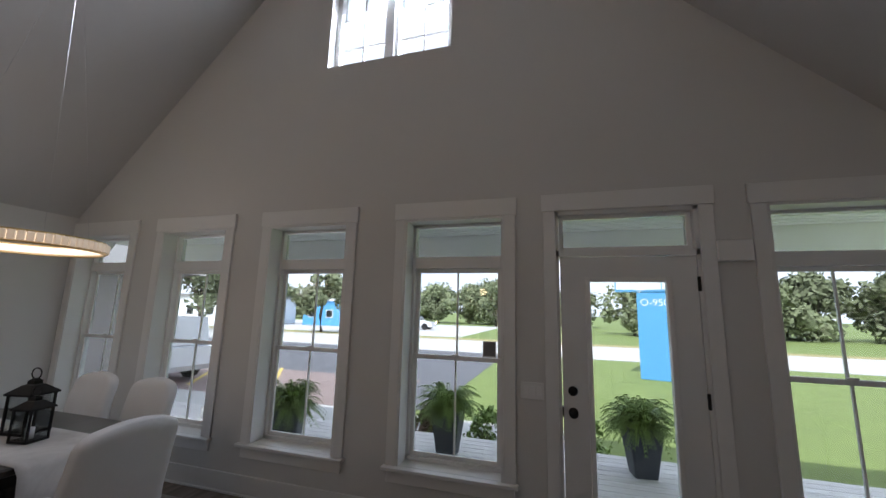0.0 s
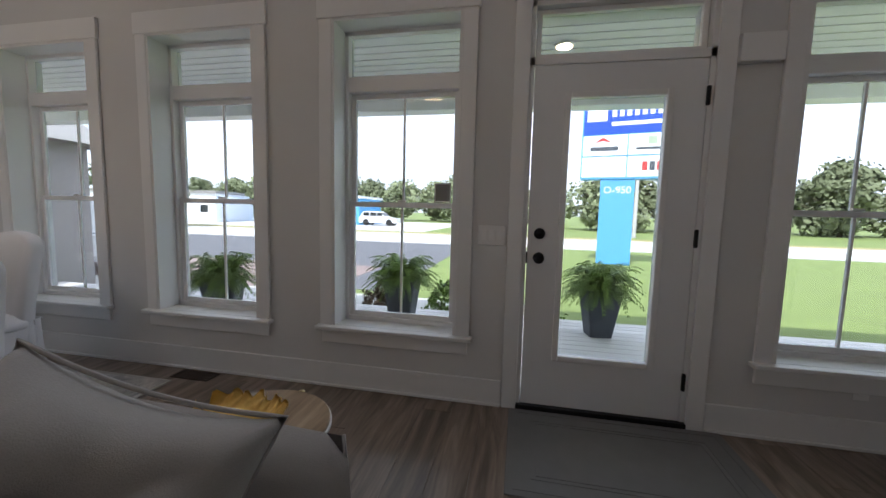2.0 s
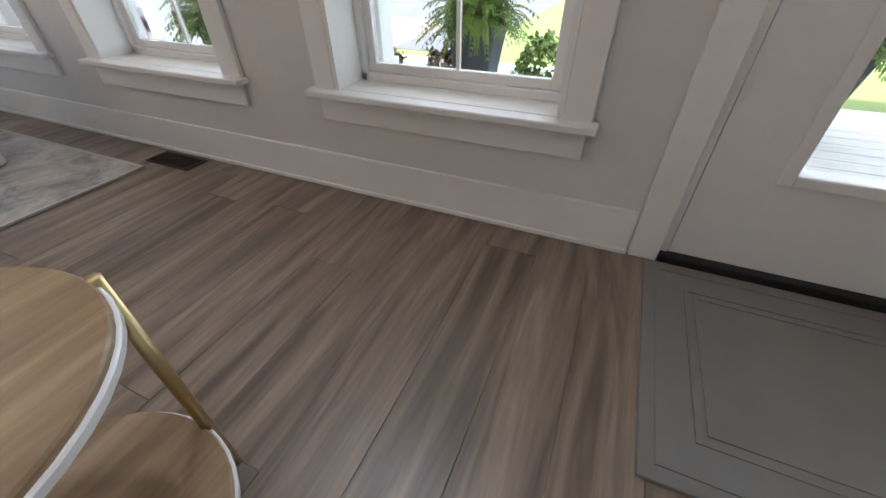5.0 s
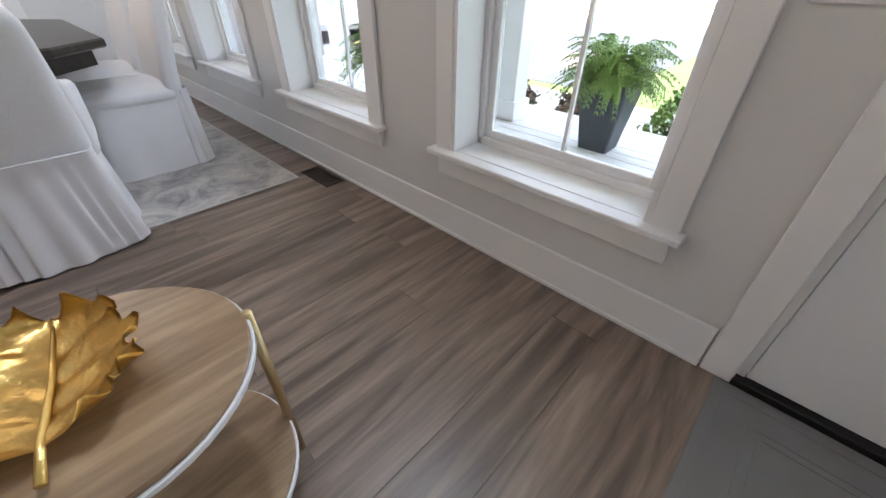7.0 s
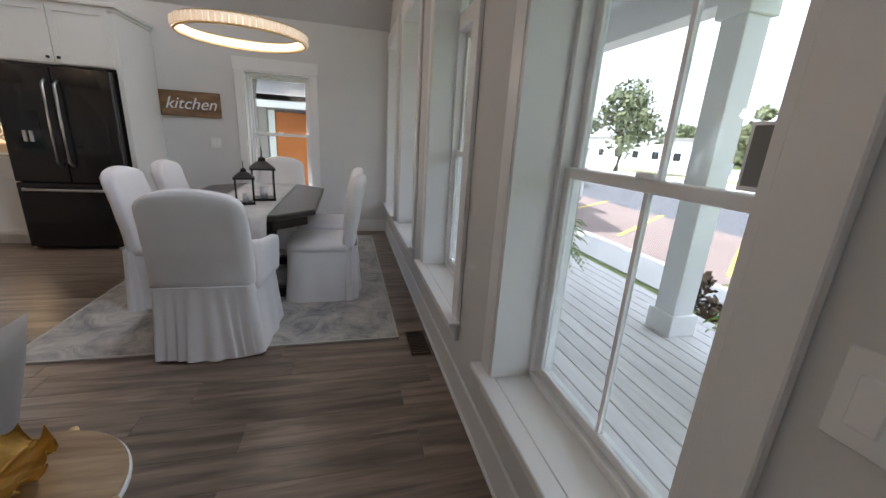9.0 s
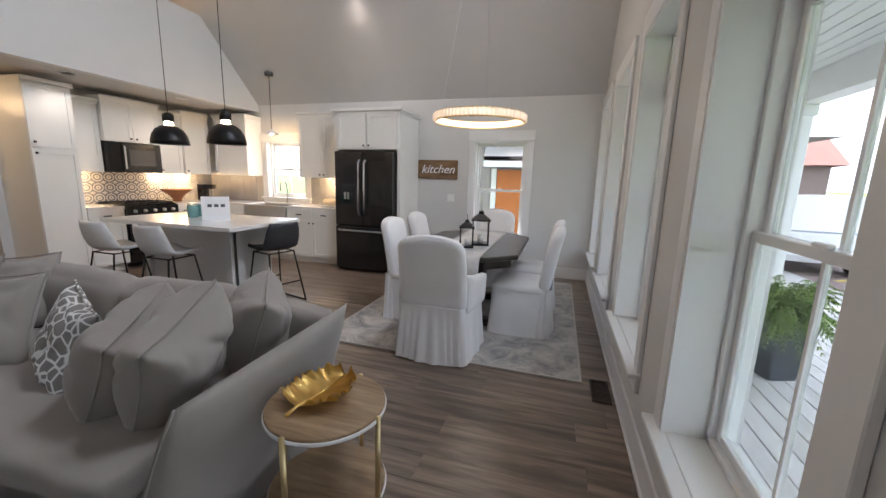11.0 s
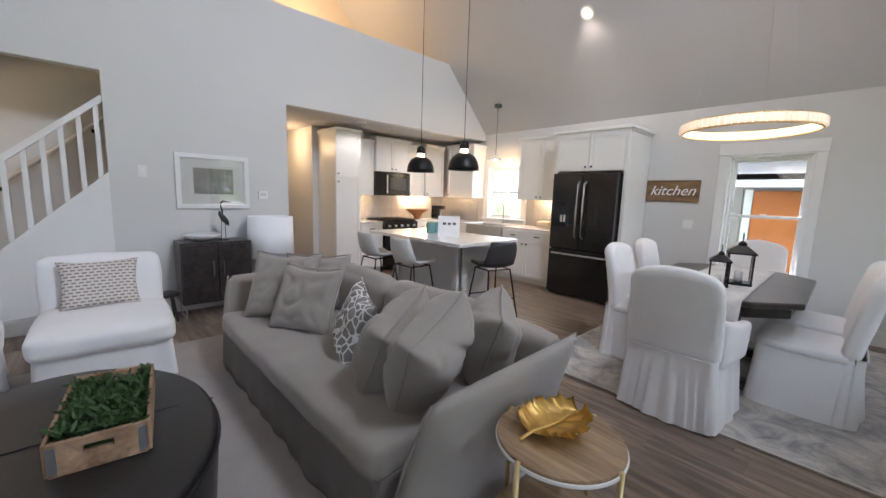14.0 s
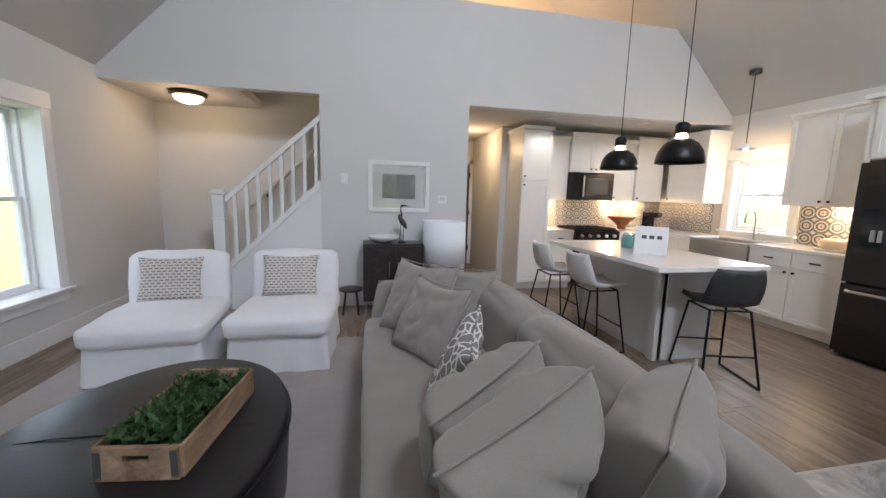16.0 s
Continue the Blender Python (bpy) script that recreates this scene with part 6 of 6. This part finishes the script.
def leafy(name, label, category, place, h, r, n, material, seed, trunk=0.0, leaf=0.05, parent=None, group=""):
    """A shrub or tree: stem, limbs and a crown of many small leaves in uneven clumps."""
    t = thing(name, label, category, place, 0, group)
    rg = random.Random(seed)
    st = tube([(0, 0, -0.1), (rg.uniform(-0.05, 0.05) * h, 0, max(trunk, 0.2 * h)), (rg.uniform(-0.06, 0.06) * h, rg.uniform(-0.06, 0.06) * h, h * 0.8)], [0.035 * h, 0.024 * h, 0.006 * h], 7)
    for k in range(7):
        a = rg.uniform(0, 6.28)
        z = rg.uniform(max(trunk, 0.2 * h), 0.7 * h)
        tube([(0, 0, z), (0.5 * r * math.cos(a), 0.5 * r * math.sin(a), z + 0.12 * h), (0.85 * r * math.cos(a), 0.85 * r * math.sin(a), z + 0.18 * h)], [0.012 * h, 0.008 * h, 0.003 * h], 5, st)
    part("trunk", st, M_BARK, t, smooth=True)
    clumps = []
    for k in range(26):
        a, f = rg.uniform(0, 6.28), rg.random() ** 0.6
        z = trunk + (h - trunk) * rg.uniform(0.12, 0.95)
        sh = math.sin(math.pi * min(0.97, 0.18 + 0.8 * (z - trunk) / max(0.01, h - trunk)))
        clumps.append((Vector((r * f * sh * math.cos(a), r * f * sh * math.sin(a), z)), r * rg.uniform(0.22, 0.42)))
    cr = bmesh.new()
    for k in range(n):
        c, cr_ = rg.choice(clumps)
        d = Vector((rg.gauss(0, 1), rg.gauss(0, 1), rg.gauss(0, 0.8))).normalized()
        p = c + d * cr_ * rg.uniform(0.55, 1.05)
        u = Vector((rg.gauss(0, 1), rg.gauss(0, 1), rg.gauss(0, 1))).normalized()
        v = u.cross(d).normalized() if u.cross(d).length > 0.01 else Vector((1, 0, 0))
        s = leaf * rg.uniform(0.6, 1.4)
        cr.faces.new([cr.verts.new(q) for q in (p - u * s, p + v * s * 0.6, p + u * s, p - v * s * 0.6)])
    part("crown", cr, material, t)
    return t


for k, x in enumerate((-1.9, -1.0, -0.35, 0.45, -2.9)):
    leafy("shrub", "low reddish shrub in the planting bed before the porch", "shrub", (x, 6.0 + 0.12 * (k % 2), GZ), 0.62, 0.34, 900, M_SHRUB if k % 2 == 0 else M_GREEN, 20 + k, 0.05, 0.035, group="porch shrubs")

# ---- ground surfaces, road and parking ----
structure("road", box((-120, 160, 20.5, 29.0, GZ - 0.2, GZ + 0.012)), M_CONCRETE, "pale concrete road passing the house")
structure("pavement_parking", box((-30, -2.6, 8.2, 20.5, GZ - 0.2, GZ + 0.008)), M_ASPHALT, "dark asphalt parking lot")
structure("pavement_walk", box((-14, 0.3, 6.55, 7.7, GZ - 0.2, GZ + 0.03)), M_CONCRETE, "concrete front walk")
structure("pavement_brick", box((-14, -4.0, 7.7, 11.5, GZ - 0.2, GZ + 0.014)), M_PAVER, "reddish paved parking bay")
pk = bmesh.new()
for k in range(5):
    bmesh.ops.create_cube(pk, size=1, matrix=Matrix.Translation((-5.5 - 2.6 * k, 10.0, GZ + 0.018)) @ pose(0, 0, 0, 0, 0, 35) @ Matrix.Diagonal((0.1, 4.2, 0.006, 1)))
structure("road_marking", pk, M_YELLOW, "faded yellow parking lines")
structure("road_lot", box((-70, -8, 32, 60, GZ - 0.2, GZ + 0.010)), M_CONCRETE, "pale gravel lot across the road")
structure("road_verge", box((-120, 160, 29.0, 31.0, GZ - 0.2, GZ + 0.02)), mat("dry_grass", (0.30, 0.26, 0.11), 0.9, var=0.2, scale=1.5, bump=0.6, bscale=30), "dry grass verge")

# ---- road sign ----
sn = thing("pylon_sign", "blue and white pylon sign on a sky-blue column", "sign", (3.38, 15.2, GZ), -14)
part("column", box((-0.55, 0.55, -0.25, 0.25, 0, 3.0), bevel=0.01, segs=1), M_BLUE, sn, "sky-blue column")
cab = part("cabinet", box((-1.25, 1.75, -0.28, 0.28, 3.0, 6.2), bevel=0.01, segs=1), M_BLUE, sn)
part("blue_panel", box((-1.20, 1.70, -0.292, -0.281, 4.55, 6.15)), M_SIGNBLUE, sn, "deep blue upper panel")
for i in range(2):
    for j in range(2):
        part("white_panel", box((-1.20 + i * 1.47, 0.23 + i * 1.47, -0.292, -0.281, 3.08 + j * 0.74, 3.77 + j * 0.74)), M_SIGNWHITE, sn)
for w0, w1, z in ((-0.30, 1.55, 5.72), (-0.30, 1.55, 5.27)):
    n = 8
    for k in range(n):
        a = w0 + (w1 - w0) * k / n
        part("letter_bar", box((a, a + (w1 - w0) / n * 0.62, -0.297, -0.2925, z - 0.14, z + 0.14)), M_SIGNWHITE, sn)
part("letter_bar", box((-0.30, 1.55, -0.297, -0.2925, 4.82, 4.95)), M_SIGNWHITE, sn)
part("logo", prism([(-1.10, 5.0), (-0.45, 5.0), (-0.45, 5.45), (-0.775, 5.85), (-1.10, 5.45)], -0.297, -0.2925), M_SIGNWHITE, sn, "white house-shaped emblem")
part("logo", prism([(-0.85, 4.25), (-0.55, 4.45), (-0.25, 4.25), (-0.55, 4.32)], -0.297, -0.2925), M_RED, sn, "red emblem")
part("letter_bar", box((-0.95, -0.05, -0.297, -0.2925, 3.98, 4.12)), M_INK, sn)
part("logo", box((0.85, 1.12, -0.297, -0.2925, 4.15, 4.42)), mat("sage", (0.38, 0.45, 0.34), 0.6), sn, "green emblem")
part("letter_bar", box((0.5, 1.5, -0.297, -0.2925, 3.98, 4.06)), M_INK, sn)
for k, mt in enumerate((M_RED, M_INK, M_RED)):
    part("letter_bar", box((0.72 + k * 0.22, 0.88 + k * 0.22, -0.297, -0.2925, 3.28, 3.58)), mt, sn)
lettering("O-950", 0.34, M_SIGNWHITE, sn, pose(0.0, -0.255, 2.62, 90, 0, 0), "house_number")


def car(place, rz, paint, label, kind="suv"):
    c = thing("parked_car", label, "car", place, rz)
    L, W = 4.5, 1.8
    hood = 1.0
    body = loft([[(-L / 2, y, 0.45), (-L / 2, y, 0.95), (-L / 2 + 0.3, y, 1.02), (L / 2 - 1.2, y, hood), (L / 2 - 0.1, y, 0.88), (L / 2, y, 0.6), (L / 2, y, 0.35), (-L / 2 + 0.1, y, 0.3)] for y in (-W / 2, -W / 2 + 0.05, W / 2 - 0.05, W / 2)])
    part("body", body, paint, c)
    th_ = 1.78 if kind == "jeep" else 1.62
    cab = loft([[(-L / 2 + 0.1, s * y, 1.0), (-L / 2 + (0.15 if kind == "jeep" else 0.5), s2 * y, th_), (L / 2 - 2.1, s2 * y, th_), (L / 2 - 1.3, s * y, 1.0)] for y, s, s2 in ((-W / 2 + 0.08, 1, 0.88), (W / 2 - 0.08, 1, 0.88))])
    part("cabin", cab, paint, c)
    for s in (-1, 1):
        for x0, x1 in ((-1.75, -1.0), (-0.9, -0.15), (-0.05, 0.55)):
            part("side_window", box((x0, x1, s * 0.80 - 0.01, s * 0.80 + 0.035, 1.08, 1.5), bevel=0.01, segs=1), M_CARDARK, c)
        for x in (-1.4, 1.4):
            w = part("wheel", lathe([(0.22, -0.11), (0.36, -0.11), (0.38, -0.08), (0.38, 0.08), (0.36, 0.11), (0.22, 0.11)], 24), M_TYRE, c, smooth=False)
            w.matrix_basis = pose(x, s * 0.82, 0.38, 90)
            part("rim", lathe([(0.22, -0.10), (0.2, 0.105), (0.05, 0.09), (0.001, 0.09)], 18), M_STEEL, w)
    part("windscreen", box((-0.02, 0.02, -0.7, 0.7, -0.26, 0.26)), M_CARDARK, c).matrix_basis = pose(L / 2 - 1.62, 0, 1.32, 0, -50, 0)
    return c


car((-12.0, 8.5, GZ + 0.015), 172, M_CARWHITE, "white boxy off-road car on the parking lot", "jeep")
car((-15.9, 42.5, GZ + 0.012), 0, M_CARWHITE, "white car on the lot across the road")
car((-19.0, 13.0, GZ + 0.015), 10, M_CARRED, "red car parked across the lot")
car((-27.5, 43.5, GZ + 0.012), 0, M_CARDARK, "dark car on the lot across the road")


def building(place, rz, w, d, h, wallm, roofm, label, ridge=1.6, flat=False, n=4):
    b = thing("house", label, "building", place, rz)
    part("wall", box((-w / 2, w / 2, -d / 2, d / 2, 0, h)), wallm, b)
    if flat:
        part("roof", box((-w / 2 - 0.2, w / 2 + 0.2, -d / 2 - 0.2, d / 2 + 0.2, h, h + 0.3)), roofm, b)
    else:
        r = loft([[(x, -d / 2 - 0.4, h - 0.1), (x, d / 2 + 0.4, h - 0.1), (x, 0, h + ridge)] for x in (-w / 2 - 0.4, w / 2 + 0.4)])
        part("roof", r, roofm, b)
    for k in range(n):
        x = -w / 2 + w * (k + 0.5) / n
        wd = part("window", box((x - 0.5, x + 0.5, -d / 2 - 0.03, -d / 2 + 0.02, 1.0, 2.0)), M_SIGNWHITE, b)
        part("pane", box((x - 0.42, x + 0.42, -d / 2 - 0.04, -d / 2 - 0.03, 1.08, 1.92)), M_CARDARK, wd)
    return b


building((-25, 46, GZ), 0, 13, 7, 3.1, M_BLUE, M_SIGNWHITE, "low sky-blue flat-roofed building across the road", flat=True, n=5)
building((-42, 40, GZ), 10, 16, 8, 3.2, M_SIGNWHITE, M_SHINGLE, "low white building across the road", flat=True, n=6)
building((-22.0, 9.0, GZ), 75, 8, 8, 2.9, M_PAVER, mat("rust_roof", (0.22, 0.10, 0.08), 0.8, var=0.15, scale=4), "brick house with a rust-coloured roof", n=3)
nb = building((-11.2, 2.6, GZ), 90, 8.0, 6.0, 2.9, M_SIDING, M_SHINGLE, "taupe-sided neighbouring house with shingle roof", n=0)
part("side_door", box((-1.48, -0.68, -3.05, -2.98, 0.2, 2.15), bevel=0.01, segs=1), M_ORANGE, nb, "orange-stained timber door")
part("fascia", box((-1.7, -0.2, -3.53, -3.44, 2.20, 2.32)), M_SIGNWHITE, nb)
part("lean_to_roof", prism([(-1.7, 2.33), (-0.2, 2.33), (-0.2, 2.42), (-1.7, 2.42)], -3.5, -3.4), M_SHINGLE, nb)
lean = loft([[(x, -3.5, 2.33), (x, -2.98, 2.95), (x, -2.98, 3.05), (x, -3.5, 2.42)] for x in (-1.7, -0.2)])
part("lean_to_slope", lean, M_SHINGLE, nb)
for k in range(9):
    part("siding_board", box((-2.9 + 0.16 * k, -2.755 + 0.16 * k, -3.03, -2.99, 0.1, 2.85)), M_SIDING, nb)
part("white_trim", box((-1.6, -1.49, -3.06, -2.98, 0.1, 2.17), (-0.67, -0.55, -3.06, -2.98, 0.1, 2.17)), M_SIGNWHITE, nb)

rg = random.Random(9)
for k in range(60):
    x = -75 + 4.2 * k + rg.uniform(-1.5, 1.5)
    near = x > 4
    leafy("tree", "leafy green tree in the distant tree line", "tree", (x, (52 if near else 74) + rg.uniform(-4, 6), GZ), rg.uniform(5.0, 8.5), rg.uniform(3.8, 5.2), 4200, M_HAZYTREE, 100 + k, 0.2, 0.30, group="far tree line")
for x, y, h in ((-20.5, 30.5, 5.5), (-30, 26, 7), (-9.5, 62, 7)):
    leafy("tree", "broad green tree beside the road", "tree", (x, y, GZ), h, h * 0.45, 2200, M_HAZYTREE, int(h * 10), 1.4, 0.22, group="roadside trees")
po = thing("utility_pole", "tall grey pole beyond the road", "pole", (9.2, 34, GZ))
part("pole", lathe([(0.16, 0), (0.11, 8.5)], 12), M_CONCRETE, po)
nt2 = thing("window_notice", "small dark square notice fixed to the window pane", "notice", (-0.47, YN + 0.170, 1.33))
part("card", box((-0.048, 0.048, -0.004, 0.0, -0.055, 0.055)), mat("notice_grey", (0.22, 0.22, 0.22), 0.7), nt2)
part("border", box((-0.054, 0.054, -0.0035, -0.0005, -0.064, 0.061)), M_PAPER, nt2)
# area lamps added in two window openings, standing in for sky light
lamp("gable_daylight", "AREA", ((HX0 + HX1) / 2, YN + 0.24, 4.55), 36, (0.92, 0.96, 1.0), 0.9, target=((HX0 + HX1) / 2, 0, 2.2))
lamp("sink_daylight", "AREA", (XE - 0.22, -2.21, 1.5), 1.5, (0.95, 0.97, 1.0), 0.7, target=(0, -2.21, 1.2))

# ---- pieces: floor planks and deck boards ----
PW, PL = 0.18, 1.22
plank_mesh = box((-PW / 2 + 0.0006, PW / 2 - 0.0006, -PL / 2 + 0.0006, PL / 2 - 0.0006, -0.012, 0.0), bevel=0.0012, segs=1)
pm = bpy.data.meshes.new("plank")
plank_mesh.to_mesh(pm)
pm.materials.append(M_FLOOR)
floor_ob = bpy.data.objects["floor"]
rng = random.Random(5)
count = 0
far_planks = bmesh.new()
for i in range(int((XW - XE) / PW) + 2):
    off = rng.random() * PL
    y = YN + off
    while y > -5.7:
        xc, yc = XE + PW * (i + 0.5), y - PL / 2
        y -= PL
        if yc - PL / 2 > YN - 0.02 or xc > XW + 0.05:
            continue
        y1, y0 = min(yc + PL / 2, YN - 0.001), yc - PL / 2
        if y0 > YB - 0.3 and y1 < YN - 0.002 and count < 300:
            p = bpy.data.objects.new("plank", pm)
            scene.collection.objects.link(p)
            p.parent = floor_ob
            p.location = (xc, yc, 0)
            count += 1
        else:
            m = Matrix.Translation((xc, (y0 + y1) / 2, -0.006)) @ Matrix.Diagonal((PW - 0.001, y1 - y0 - 0.001, 0.012, 1))
            bmesh.ops.create_cube(far_planks, size=1, matrix=m)
fp = link("planks", far_planks, M_FLOOR, floor_ob)
fp["kind"] = "stuff"
